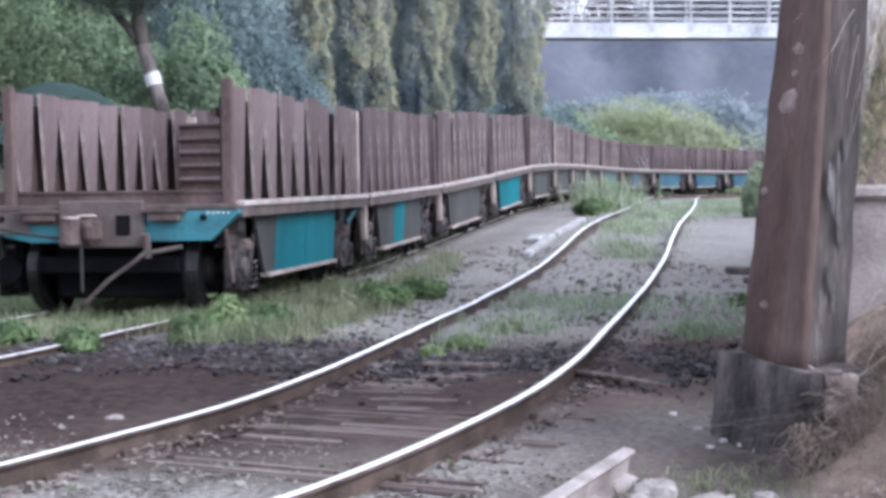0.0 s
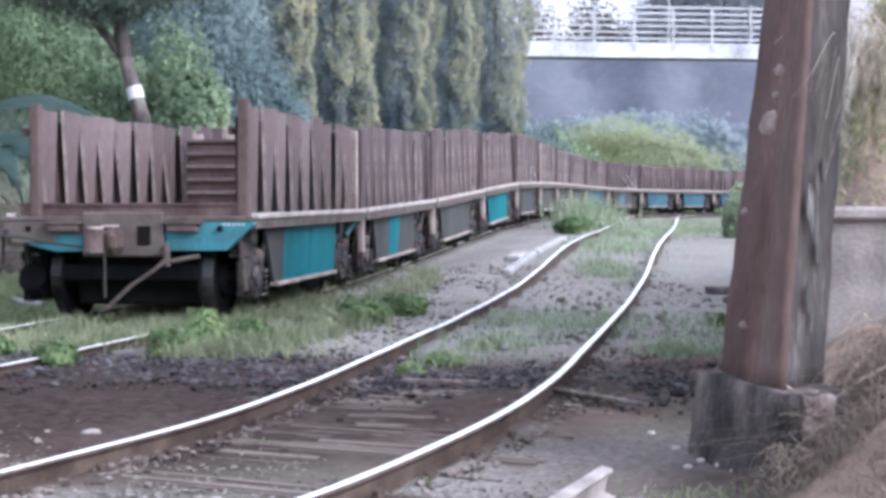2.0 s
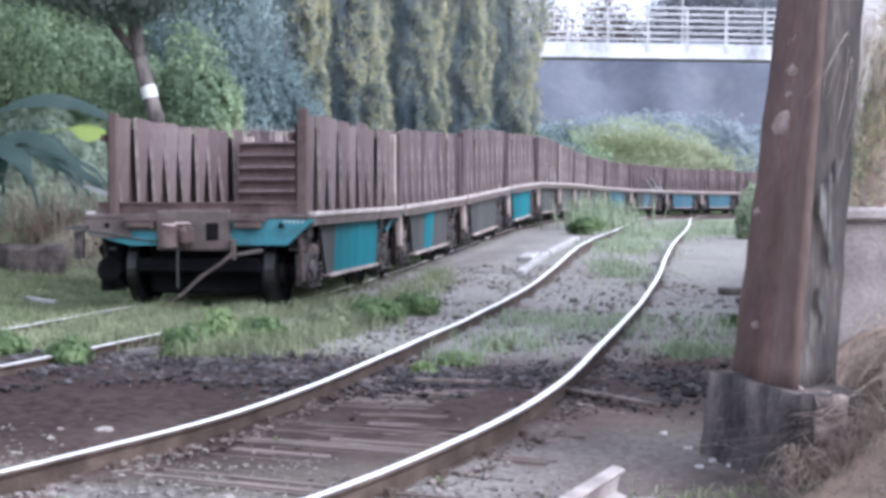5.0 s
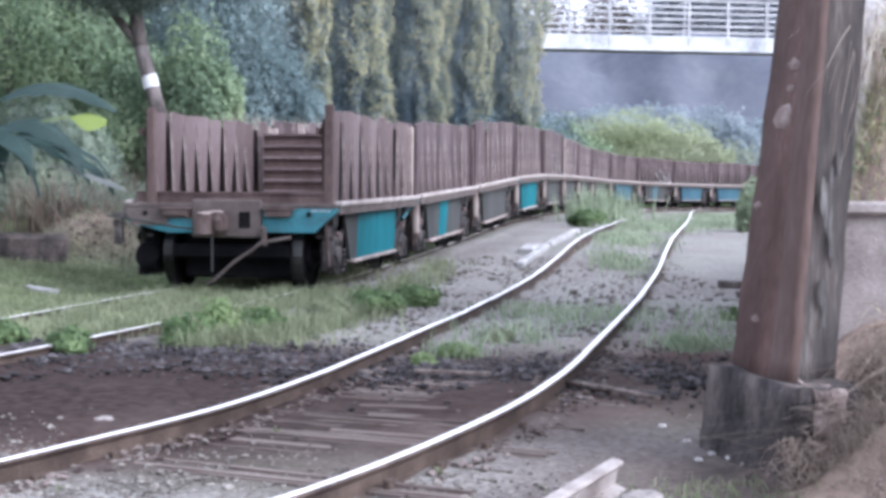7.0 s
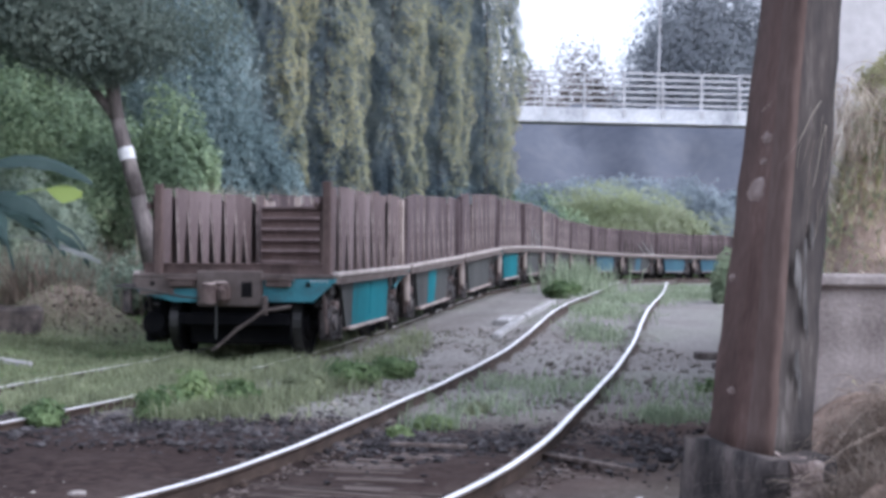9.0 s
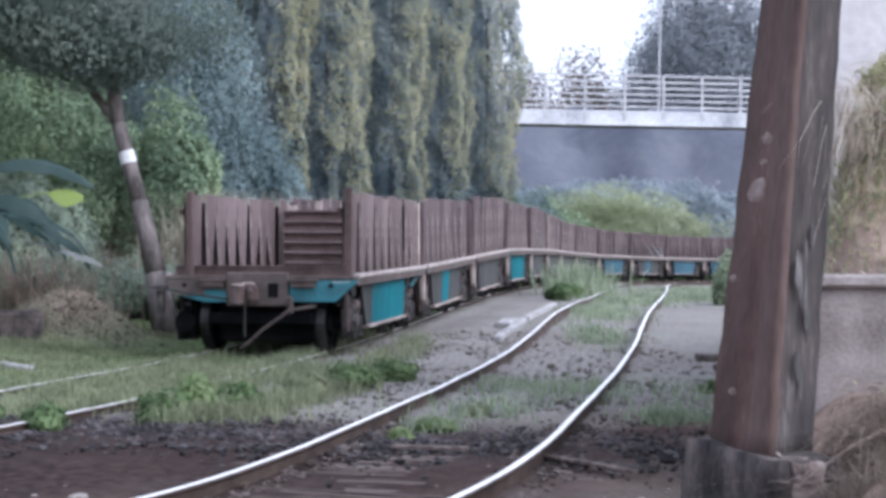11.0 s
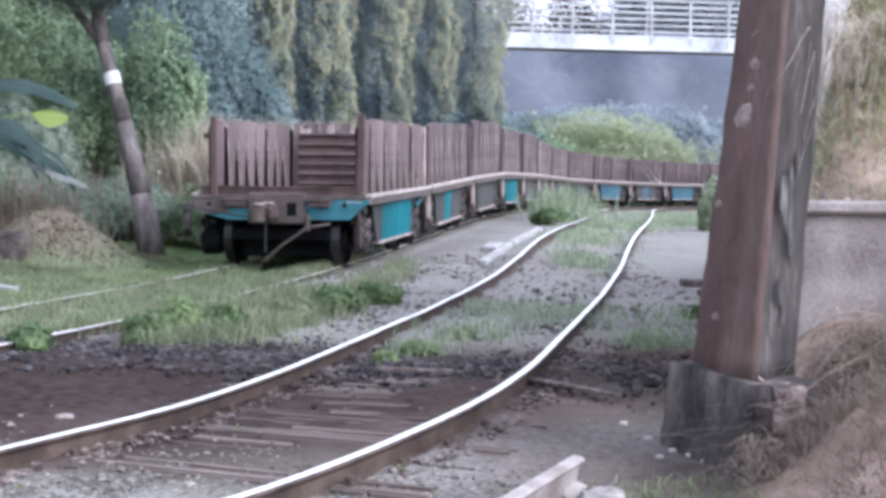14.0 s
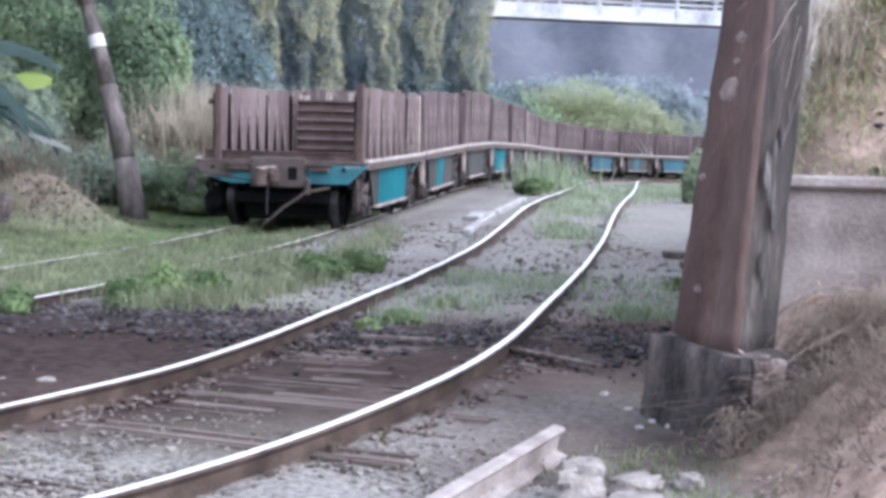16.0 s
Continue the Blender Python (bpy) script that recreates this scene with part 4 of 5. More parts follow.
long_leaf(plant, (-6.45, 20.45, 1.5), (-5.2, 20.2, 1.62), (-4.34, 20.1, 1.16), .055, L_DEAD, "pale dead leaf tip", .55)
long_leaf(plant, (-6.45, 20.45, 1.6), (-5.5, 20.3, 2.35), (-4.62, 20.2, 2.10), .19, L_YOUNG, "young yellow-green leaf", .74)
banana(-7.2, 22.5, 2)

# ---- bridge ----
def make_bridge():
    b = tagged(new("road_bridge"), "pale concrete road bridge with a metal railing", "bridge", kind="structure")
    b.matrix_basis = pose(0, 68.4, 0, 0, 0, 9.5)
    X0, X1, Z = -14, 46, 7.48
    bm = bmesh.new()
    box(bm, X0, X1, 0, .35, Z, Z + .72, .02)
    part("parapet_beam", bm, CONCRETE, b, "white weathered concrete edge beam")
    bm = bmesh.new()
    box(bm, X0, X1, .36, 2.6, Z + .1, Z + .4)
    part("deck", bm, PLASTER, b)
    for k in range(6):
        bm = bmesh.new()
        z = Z + .92 + k * .30
        box(bm, X0, X1, .10, .16, z - .045, z + .045)
        part("rail_bar", bm, STEELGREY, b)
    for k in range(int((X1 - X0) / 1.95)):
        bm = bmesh.new()
        x = X0 + .5 + k * 1.95
        box(bm, x - .055, x + .055, .06, .20, Z + .3, Z + 2.46)
        box(bm, x - .09, x + .09, -.03, .1, Z + .28, Z + .64)
        part("railing_post", bm, STEELGREY, b)
    for x0, x1 in ((X0 - 6, X0 + 1), (X1 - 6, X1 + 6)):
        bm = bmesh.new()
        box(bm, x0, x1, .4, 2.6, -1, Z + .09)
        part("abutment", bm, PLASTER, b)
    return b


make_bridge()
lp = tagged(new("street_lamp"), "thin grey lamp post on the bridge", "street lamp")
lp.location = (11.9, 73.5, 7.7)
part("pole", rod(bmesh.new(), (0, 0, 0), (.15, 0, 7.5), .06, .045), STEELGREY, lp)
bm = bmesh.new()
rod(bm, (.15, 0, 7.4), (-1.3, 0, 7.8), .045)
box(bm, -1.9, -1.2, -.12, .12, 7.74, 7.88, .03)
part("lamp_head", bm, STEELGREY, lp)

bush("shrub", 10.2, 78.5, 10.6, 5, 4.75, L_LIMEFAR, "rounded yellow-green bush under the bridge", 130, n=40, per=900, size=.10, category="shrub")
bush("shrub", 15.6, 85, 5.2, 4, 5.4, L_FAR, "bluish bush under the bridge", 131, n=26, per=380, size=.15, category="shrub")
# bluish grey of the hill is distance haze painted into its colour
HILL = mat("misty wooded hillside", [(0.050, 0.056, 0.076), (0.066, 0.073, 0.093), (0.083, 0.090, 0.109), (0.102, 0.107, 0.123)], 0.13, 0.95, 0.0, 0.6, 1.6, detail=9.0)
xs_, ys_ = np.linspace(-40, 90, 110), np.linspace(84, 150, 50)
gx, gy = np.meshgrid(xs_, ys_)
gz = 11.5 * ss(gy, 86, 104) + np.array([2.4 * noise.noise(Vector((a * .22, b * .22, 1))) + 1.0 * noise.noise(Vector((a * .7, b * .7, 4))) for a, b in zip(gx.ravel(), gy.ravel())]).reshape(gx.shape) - .6
ix = np.arange(gx.size).reshape(gx.shape)
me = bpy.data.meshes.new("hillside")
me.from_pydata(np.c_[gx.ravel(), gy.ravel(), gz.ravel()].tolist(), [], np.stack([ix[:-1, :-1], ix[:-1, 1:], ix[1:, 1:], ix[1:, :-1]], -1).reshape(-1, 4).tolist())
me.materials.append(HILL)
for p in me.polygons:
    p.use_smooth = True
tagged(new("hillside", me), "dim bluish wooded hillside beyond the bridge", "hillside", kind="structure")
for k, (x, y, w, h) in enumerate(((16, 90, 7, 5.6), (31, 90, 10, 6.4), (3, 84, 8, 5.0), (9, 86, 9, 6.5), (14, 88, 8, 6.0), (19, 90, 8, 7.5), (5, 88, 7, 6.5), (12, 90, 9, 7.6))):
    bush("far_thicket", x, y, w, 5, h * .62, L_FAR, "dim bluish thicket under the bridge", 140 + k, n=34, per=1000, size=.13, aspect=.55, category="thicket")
bush("shrub", 3.4, 63.5, 5.6, 4, 4.6, L_BLUE, "blue-green shrubs at the foot of the cypresses", 133, n=34, per=700, size=.09, category="shrub")
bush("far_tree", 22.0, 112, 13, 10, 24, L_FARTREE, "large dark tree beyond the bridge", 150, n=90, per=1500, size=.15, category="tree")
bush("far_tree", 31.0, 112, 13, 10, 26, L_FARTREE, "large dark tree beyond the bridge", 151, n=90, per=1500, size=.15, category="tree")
bush("far_tree", 12.9, 118, 8, 6, 18.3, L_TWIG, "thin sparse brown tree beyond the bridge", 152, n=46, per=420, size=.17, category="tree")
bush("far_tree", 8.3, 119, 6, 5, 17.0, L_TWIG, "thin sparse brown tree beyond the bridge", 153, n=34, per=340, size=.17, category="tree")

# ---- pillar, wall, bank ----
def make_pillar():
    p = tagged(new("leaning_pillar"), "leaning rust-brown pillar with peeling black and white side", "pillar")
    a = Vector((-.258, .966, 0))
    c = Vector((.966, .258, 0))
    near = Vector((1.69, 6.97, 0))
    bm = bmesh.new()
    b = [near, near + c * .36, near + c * .36 + a * 1.0, near + a * 1.0]
    hull(bm, [q + Vector((0, 0, -.35)) - (c * .03) for q in b], [q + Vector((0, 0, .345)) for q in b])
    bmesh.ops.subdivide_edges(bm, edges=bm.edges[:], cuts=6, use_grid_fill=True)
    rough_up(bm, .035, 3.0, 1)
    rough_up(bm, .015, 11.0, 2)
    part("base_block", bm, DARKCONC, p, "sooty broken concrete base block", smooth=True)

    def shaft(z):
        k = z - .33
        L_, N_, R_ = Vector((1.54 + .1167 * k, 7.80, z)), Vector((1.70 + .0677 * k, 7.2, z)), Vector((1.98 + .0625 * k, 7.275, z))
        return L_, N_, R_, L_ + (R_ - N_)
    bm = bmesh.new()
    rings = []
    for i in range(26):
        z = .28 + 3.9 * i / 25
        L_, N_, R_, B_ = shaft(z)
        M_ = N_.lerp(R_, .2)
        A_ = N_.lerp(L_, .30)
        ring = [L_, L_.lerp(N_, .45), A_, A_ * .22 + N_ * .56 + M_ * .22, M_, M_ + (R_ - M_) * .05 + Vector((-.012, .05, 0)), (R_ + Vector((-.012, .05, 0))), B_]
        rings.append([bm.verts.new(v) for v in ring])
    k = 8
    for u, v in zip(rings, rings[1:]):
        for j in range(k):
            f = bm.faces.new((u[j], u[(j + 1) % k], v[(j + 1) % k], v[j]))
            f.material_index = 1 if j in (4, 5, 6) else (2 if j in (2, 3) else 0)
    bm.faces.new(rings[0][::-1])
    bm.faces.new(rings[-1])
    bmesh.ops.recalc_face_normals(bm, faces=bm.faces[:])
    rough_up(bm, .012, 5.0, 4)
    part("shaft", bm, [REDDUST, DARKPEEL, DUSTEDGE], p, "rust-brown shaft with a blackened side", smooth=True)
    # pale patches where the coat has come off, and the broken pale end of the base
    for k, (z, f, r) in enumerate(((1.66, .45, .06), (1.63, .52, .035), (1.92, .58, .03), (1.80, .55, .02), (1.2, .12, .02), (.62, .35, .022))):
        L_, N_, R_, B_ = shaft(z)
        c0 = L_.lerp(N_, f) - c * .004
        bm = bmesh.new()
        bmesh.ops.create_icosphere(bm, subdivisions=2, radius=1.0)
        rough_up(bm, .5, 1.3, k)
        m = Matrix.Translation(c0) @ Matrix(((a.x, c.x, 0, 0), (a.y, c.y, 0, 0), (0, 0, 1, 0), (0, 0, 0, 1)))
        for v in bm.verts:
            v.co = m @ Vector((v.co.x * r * 2.0, v.co.y * .006, v.co.z * r))
        part("bare_patch", bm, PATCH, p, "pale bare patch")
    for k, (z, f, w, h) in enumerate(((1.26, .42, .011, .09), (1.20, .50, .008, .12), (1.10, .64, .010, .13), (.78, .56, .012, .07), (.70, .64, .009, .08), (1.42, .70, .009, .06), (1.34, .58, .007, .07), (.98, .72, .006, .08))):
        L_, N_, R_, B_ = shaft(z)
        c0 = N_.lerp(R_, f) + Vector((-.012 * f, .05 * f, 0))
        bm = bmesh.new()
        bmesh.ops.create_icosphere(bm, subdivisions=3, radius=1.0)
        rough_up(bm, .55, 1.6, k + 9)
        m = Matrix.Translation(c0) @ Matrix(((c.x, a.x, 0, 0), (c.y, a.y, 0, 0), (0, 0, 1, 0), (0, 0, 0, 1)))
        for v in bm.verts:
            v.co = m @ Vector((v.co.x * w, v.co.y * .004, v.co.z * h))
        part("whitewash_patch", bm, WASH, p, "flake of old grey whitewash")
    bm = box(bmesh.new(), 1.77, 1.92, 6.96, 7.25, -.2, .33)
    bmesh.ops.subdivide_edges(bm, edges=bm.edges[:], cuts=7, use_grid_fill=True)
    rough_up(bm, .032, 6.0, 12)
    rough_up(bm, .03, 14.0, 13)
    part("broken_end", bm, BROKEN, p, "pale broken end of the base")
    return p


WASH = mat("old grey whitewash", [(0.0336, 0.0314, 0.0302), (0.084, 0.0801, 0.0773), (0.1456, 0.14, 0.1344)], 6, 0.95, 0.0, 0.4, 40, stretch=(2, 2, .5))
BROKEN = mat("pale pinkish broken masonry", [(0.08, 0.06, 0.055), (0.19, 0.15, 0.135), (0.34, 0.29, 0.265)], 7, 0.95, 0.0, 0.8, 40)
make_pillar()


def make_wall():
    w = tagged(new("wall_bank"), "stained grey rendered retaining wall with a coping", "wall", kind="structure")
    w.matrix_basis = pose(2.30, 8.95, 0, 0, 0, -3)
    bm = bmesh.new()
    box(bm, 0, 7, 0, .35, -.6, 1.12)
    bmesh.ops.subdivide_edges(bm, edges=bm.edges[:], cuts=8, use_grid_fill=True)
    rough_up(bm, .012, 3.0, 7)
    part("wall_body", bm, PLASTER, w)
    bm = bmesh.new()
    box(bm, -.04, 7, -.06, .40, 1.122, 1.21, .02)
    bmesh.ops.subdivide_edges(bm, edges=bm.edges[:], cuts=5, use_grid_fill=True)
    rough_up(bm, .016, 3.5, 9)
    part("coping", bm, PLASTER, w, "rough pale coping")


make_wall()


# ---- sleepers and things along the tracks ----


def sleeper_shape(seed):
    """An old sleeper whose top has split along the grain into uneven strips."""
    r_ = random.Random(seed)
    bm = bmesh.new()
    y = -.12
    while y < .115:
        w = min(r_.uniform(.03, .07), .12 - y)
        box(bm, -1.3 + r_.uniform(0, .1), 1.3 - r_.uniform(0, .1), y + .003, y + w - .004, -.16, r_.uniform(-.02, .004))
        y += w
    return mesh_of(bm, "sleeper", WOOD)


SPIKE = mesh_of(box(bmesh.new(), -.022, .022, -.03, .03, -.02, .035, .008), "rail_spike", RAILSIDE)
SLEEPERS = [sleeper_shape(q) for q in range(5)]
rg = random.Random(11)
sl = 3.4
while sl < 12.5:
    a, b = on_main(sl - .1), on_main(sl + .1)
    d = (b - a).normalized()
    o = new("sleeper", rg.choice(SLEEPERS))
    o.parent = main_track
    o.matrix_basis = Matrix.Translation(on_main(sl) + Vector((0, 0, -.112 - .012 * max(0, sl - 10) + rg.uniform(-.014, .012)))) @ pose(0, 0, 0, rg.uniform(-1, 1), rg.uniform(-.6, .6), math.degrees(math.atan2(-d.x, d.y)) + rg.uniform(-2, 2))
    for side in (-.8, .8):
        for e in (-.085, .085):
            c = new("rail_spike", SPIKE)
            c.parent = main_track
            c.matrix_basis = o.matrix_basis @ Matrix.Translation((side + e, rg.uniform(-.05, .05), rg.uniform(0, .01)))
    sl += .58 + rg.uniform(-.05, .05)


PLANK = [mesh_of(box(bmesh.new(), -a, b, -w / 2, w / 2, -.05, 0, .004), "plank", WOOD) for a, b, w in ((.62, .64, .06), (.35, .66, .08), (.66, .2, .05), (.5, .55, .09), (.2, .64, .055))]
sl = 3.4
while on_main(sl).y < 10.5:
    if on_main(sl).y > 7.9:
        d = (on_main(sl + .1) - on_main(sl - .1)).normalized()
        q = on_main(sl)
        o = new("plank", rg.choice(PLANK))
        o.parent = main_track
        o.matrix_basis = Matrix.Translation((q.x, q.y, float(ground_z(q.x, q.y)) + bumps(q.x, q.y, 1.3, .035) + rg.uniform(-.008, .014))) @ pose(rg.uniform(-.06, .06), 0, 0, rg.uniform(-5, 5), rg.uniform(-.9, .9), math.degrees(math.atan2(-d.x, d.y)) + rg.uniform(-3, 3))
    sl += .115 + rg.uniform(-.03, .05)


def stones(name, n, place, size, material, seed, label, flat=.65):
    """Many small angular stones in one mesh."""
    rn = np.random.RandomState(seed)
    base = np.array([(1, 0, 0), (-1, 0, 0), (0, 1, 0), (0, -1, 0), (0, 0, 1), (0, 0, -1), (.6, .6, .55), (-.6, .55, .5), (.55, -.6, .5), (-.6, -.55, .55)])
    tri = np.array([(0, 6, 8), (0, 8, 3), (0, 2, 6), (1, 9, 7), (1, 7, 2), (1, 3, 9), (4, 6, 7), (4, 7, 9), (4, 9, 8), (4, 8, 6), (2, 7, 6), (3, 8, 9), (5, 0, 3), (5, 3, 1), (5, 1, 2), (5, 2, 0)])
    x, y = place(rn, n)
    z = ground_z(x, y)
    r = size * np.exp(rn.normal(size=n) * .4)
    sc = rn.uniform(.65, 1.3, (n, 1, 3)) * r[:, None, None]
    sc[:, :, 2] *= flat
    v = base[None] * (1 + rn.normal(size=(n, 10, 1)) * .16) * sc
    a = rn.uniform(0, 6.28, n)
    c, s_ = np.cos(a)[:, None], np.sin(a)[:, None]
    v = np.stack([v[..., 0] * c - v[..., 1] * s_, v[..., 0] * s_ + v[..., 1] * c, v[..., 2]], -1)
    v += np.c_[x, y, z + r * .25][:, None]
    f = (tri[None] + np.arange(n)[:, None, None] * 10).reshape(-1, 3)
    me = bpy.data.meshes.new(name)
    me.from_pydata(v.reshape(-1, 3).tolist(), [], f.tolist())
    me.materials.append(material)
    return tagged(new(name, me), label, "gravel", kind="stuff")


def in_area(x0, x1, y0, y1):
    return lambda rn, n: (rn.uniform(x0, x1, n), rn.uniform(y0, y1, n))


def along(pos, s0, s1, off, spread):
    def f(rn, n):
        s = rn.uniform(s0, s1, n)
        o = off + rn.normal(size=n) * spread
        p = np.array([tuple(pos(q)) for q in s])
        t = np.array([tuple((pos(q + .1) - pos(q)).normalized()) for q in s])
        return p[:, 0] + t[:, 1] * o, p[:, 1] - t[:, 0] * o
    return f


CLOD = mat("dark clods of ash", [(0.015, 0.013, 0.014), (0.035, 0.031, 0.032), (0.085, 0.078, 0.08)], 3, 0.95, 0.0, 0.4, 40, island=0.35)
SOILCLOD = mat("brown clods", [(0.0375, 0.0263, 0.0225), (0.0825, 0.0638, 0.0562), (0.15, 0.1237, 0.1125)], 3, 0.95, 0.0, 0.4, 40, island=0.6)
stones("gravel", 17000, lambda rn, n: (lambda x, y: (x, y - .42 * x))(rn.uniform(-2.6, 1.0, n), 4.7 + .98 * np.abs(rn.normal(size=n)) ** 1.0), .0095, STONE, 1, "pale grey ballast gravel beside the rails")
stones("ash_clods", 6500, lambda rn, n: (lambda x, d: (x, 11.2 - .22 * x + d))(rn.uniform(-3.6, 3.2, n), rn.normal(size=n) * .6), .0165, CLOD, 2, "black ash and coal clods across the tracks")
stones("gravel", 3800, in_area(-1.4, 3.6, 12.2, 24), .018, STONE, 3, "grey gravel between the tracks")
for k, off in enumerate((-.95, -.66, .64, .97)):
    stones("clods", 700, along(on_main, 3, 14, off, .06), .017, SOILCLOD, 10 + k, "brown clods of soil along the rail")
stones("gravel", 200, in_area(-2.6, 2.0, 7, 11), .006, STONE, 20, "scattered pale grit on the soil")


BANKCLOD = mat("pinkish crumbled earth", [(0.15, 0.11, 0.095), (0.26, 0.20, 0.178), (0.38, 0.32, 0.29)], 3, 0.95, 0.0, 0.4, 40, island=0.5)
stones("clods", 4200, lambda rn, n: (rn.uniform(1.6, 3.0, n), rn.uniform(5.4, 8.8, n)), .008, BANKCLOD, 21, "pinkish crumbled earth on the bank beside the pillar")
stones("clods", 500, lambda rn, n: (rn.normal(size=n) * .5 - 5.3, rn.normal(size=n) * .35 + 22.2), .016, SOILCLOD, 22, "brown crumbled earth on the mound")


PALEBIT = mat("pale scrap", [(0.35, 0.33, 0.32), (0.5, 0.48, 0.46)], 9, 0.9, 0.0, 0.2, 40)


def chunk(x, y, w, d, h, seed, m_=None, label="pale broken concrete lump beside the track", name="rubble", rz=0):
    bm = bmesh.new()
    bmesh.ops.create_icosphere(bm, subdivisions=3, radius=.5)
    for v in bm.verts:
        c = v.co
        k = max(abs(c.x), abs(c.y), abs(c.z)) * 2
        q = c / max(k, .001)
        v.co = c.lerp(q, .7)
    rough_up(bm, .26, 2.2, seed)
    rough_up(bm, .05, 7.0, seed + 1)
    for v in bm.verts:
        v.co = Vector((v.co.x * w, v.co.y * d, v.co.z * h))
    o = part(name, bm, m_ or ROCK, None)
    o.matrix_basis = pose(x, y, float(ground_z(x, y)) + h * .36, 0, 0, rz)
    return tagged(o, label, "stone")


for k, a in enumerate(((.80, 5.92, .2, .14, .13, 10), (.99, 5.70, .28, .18, .10, 30), (-1.98, 8.55, .10, .07, .035, 20), (.40, 5.95, .10, .08, .06, 0), (1.32, 5.55, .2, .16, .08, 15), (1.08, 6.12, .24, .12, .09, 25), (1.32, 6.2, .13, .10, .08, 50), (.86, 6.25, .2, .15, .12, 5))):
    chunk(*a[:5], 31 + k, rz=a[5])
for k, (x, y) in enumerate(((1.36, 8.1), (1.43, 7.72), (1.50, 7.6), (1.33, 7.55), (1.55, 7.45), (1.30, 8.6))):
    chunk(x, y, .04, .028, .02, 51 + k, PALEBIT, "small white scrap on the soil", "scrap")

# cut length of rail lying on the ground
bm = bmesh.new()
rings = [[bm.verts.new((u, yy, w)) for u, w in RAIL_PROFILE] for yy in (0, 1.75)]
k = len(RAIL_PROFILE)
for j in range(k):
    bm.faces.new((rings[0][j], rings[1][j], rings[1][(j + 1) % k], rings[0][(j + 1) % k]))
bm.faces.new(rings[0])
bm.faces.new(rings[1][::-1])
bmesh.ops.recalc_face_normals(bm, faces=bm.faces[:])
DRYRAIL = mat("dull grey rail", [(0.16, 0.135, 0.125), (0.27, 0.24, 0.225), (0.37, 0.34, 0.32)], 4, 0.7, 0.2, 0.3, 40)
o = part("rail_offcut", bm, DRYRAIL)
o.matrix_basis = pose(.12, 5.18, .035, 0, 8, -23.4)
tagged(o, "cut length of old rail lying on gravel", "rail")

# boards and poles on the ground
def board(x0, y0, x1, y1, w, h, m_, label, name="board", lift=.0):
    a, b = Vector((x0, y0, float(ground_z(x0, y0)) + lift)), Vector((x1, y1, float(ground_z(x1, y1)) + lift))
    d = b - a
    bm = box(bmesh.new(), -w / 2, w / 2, 0, d.length, 0, h, min(w, h) * .15)
    bmesh.ops.subdivide_edges(bm, edges=[e for e in bm.edges if e.calc_length() > d.length * .5], cuts=8)
    rough_up(bm, .02, 1.5, x0)
    o = part(name, bm, m_)
    o.matrix_basis = Matrix.Translation(a) @ d.to_track_quat("Y", "Z").to_matrix().to_4x4()
    return tagged(o, label, "board")


board(1.15, 22.0, 1.80, 25.6, .12, .10, PALE, "long pale beam lying between the tracks")
board(1.86, 25.9, 2.80, 30.6, .12, .10, PALE, "long pale beam lying between the tracks")
board(1.35, 24.3, 1.55, 25.2, .25, .12, PALE, "short pale slab lying between the tracks")
board(.80, 10.35, 1.42, 9.55, .055, .03, WOOD, "weathered board lying beside the rail", lift=.02)
board(-.2, 10.7, .35, 10.6, .05, .03, WOOD, "thin stick across the track bed", lift=.03)
board(3.62, 19.2, 4.8, 19.5, .16, .10, BARK, "dark log lying beside the track", "log")
board(3.62, 18.0, 4.7, 18.4, .14, .08, BARK, "dark log lying beside the track", "log")
board(-5.2, 18.3, -4.75, 18.1, .10, .07, PALE, "pale lump of timber in the grass", "log")

# old block at the mound
stuff_spots = [(-5.35, 22.3, 1.2, .6, 220), (-4.6, 23.2, .8, .5, 140)]
bm = box(bmesh.new(), -.8, .8, -.3, .3, -.3, .34, .06)
bmesh.ops.subdivide_edges(bm, edges=bm.edges[:], cuts=3, use_grid_fill=True)
rough_up(bm, .03, 3, 5)
o = part("concrete_block", bm, DARKCONC)
o.matrix_basis = pose(-6.35, 21.6, float(ground_z(-6.35, 21.6)), 0, 0, 8)
tagged(o, "old grey concrete block at the earth mound", "block")

# ---- weeds and grass ----
def stuff_grass(spots, m_, seed, label, **k):
    return tagged(new("grass", grass_mesh("grass", spots, m_, seed, **k)), label, "grass", kind="stuff")


stuff_grass([(-2.25 + .22 * i, 13.6 + 1.0 * i, .25, .6, 300) for i in range(5)] + [(-3.55 + .2 * i, 14.5 + 1.2 * i, .25, .7, 260) for i in range(4)] + [(-1.55 + .18 * i, 12.7 + .7 * i, .45, .6, 430) for i in range(5)] + [(-1.95, 12.4, .3, .3, 400), (-1.1, 16.5, .35, 1.5, 500), (-.55, 19, .35, 2.0, 450), (-.1, 21.5, .3, 2.5, 400)],
            L_GRASS, 201, "green grass growing between the two tracks", h=(.06, .24), w=.008, lean=.8)
stuff_grass([(-3.5, 14.0, .9, 1.0, 900), (-4.4, 15.8, 1.6, 1.6, 2600), (-5.0, 18.5, 1.8, 2.0, 3400), (-5.6, 21, 1.8, 2.0, 3000), (-4.6, 12.6, .7, .6, 500), (-5.2, 20.9, 1.6, .4, 900), (-6.3, 20.6, 1.0, .4, 500), (-4.2, 23.8, 1.0, .6, 900), (-2.5, 18, .6, 3, 700), (-1.9, 21, .7, 3, 800)],
            L_GRASS, 202, "short pale green grass beside the siding", h=(.03, .12), w=.008, lean=.9)
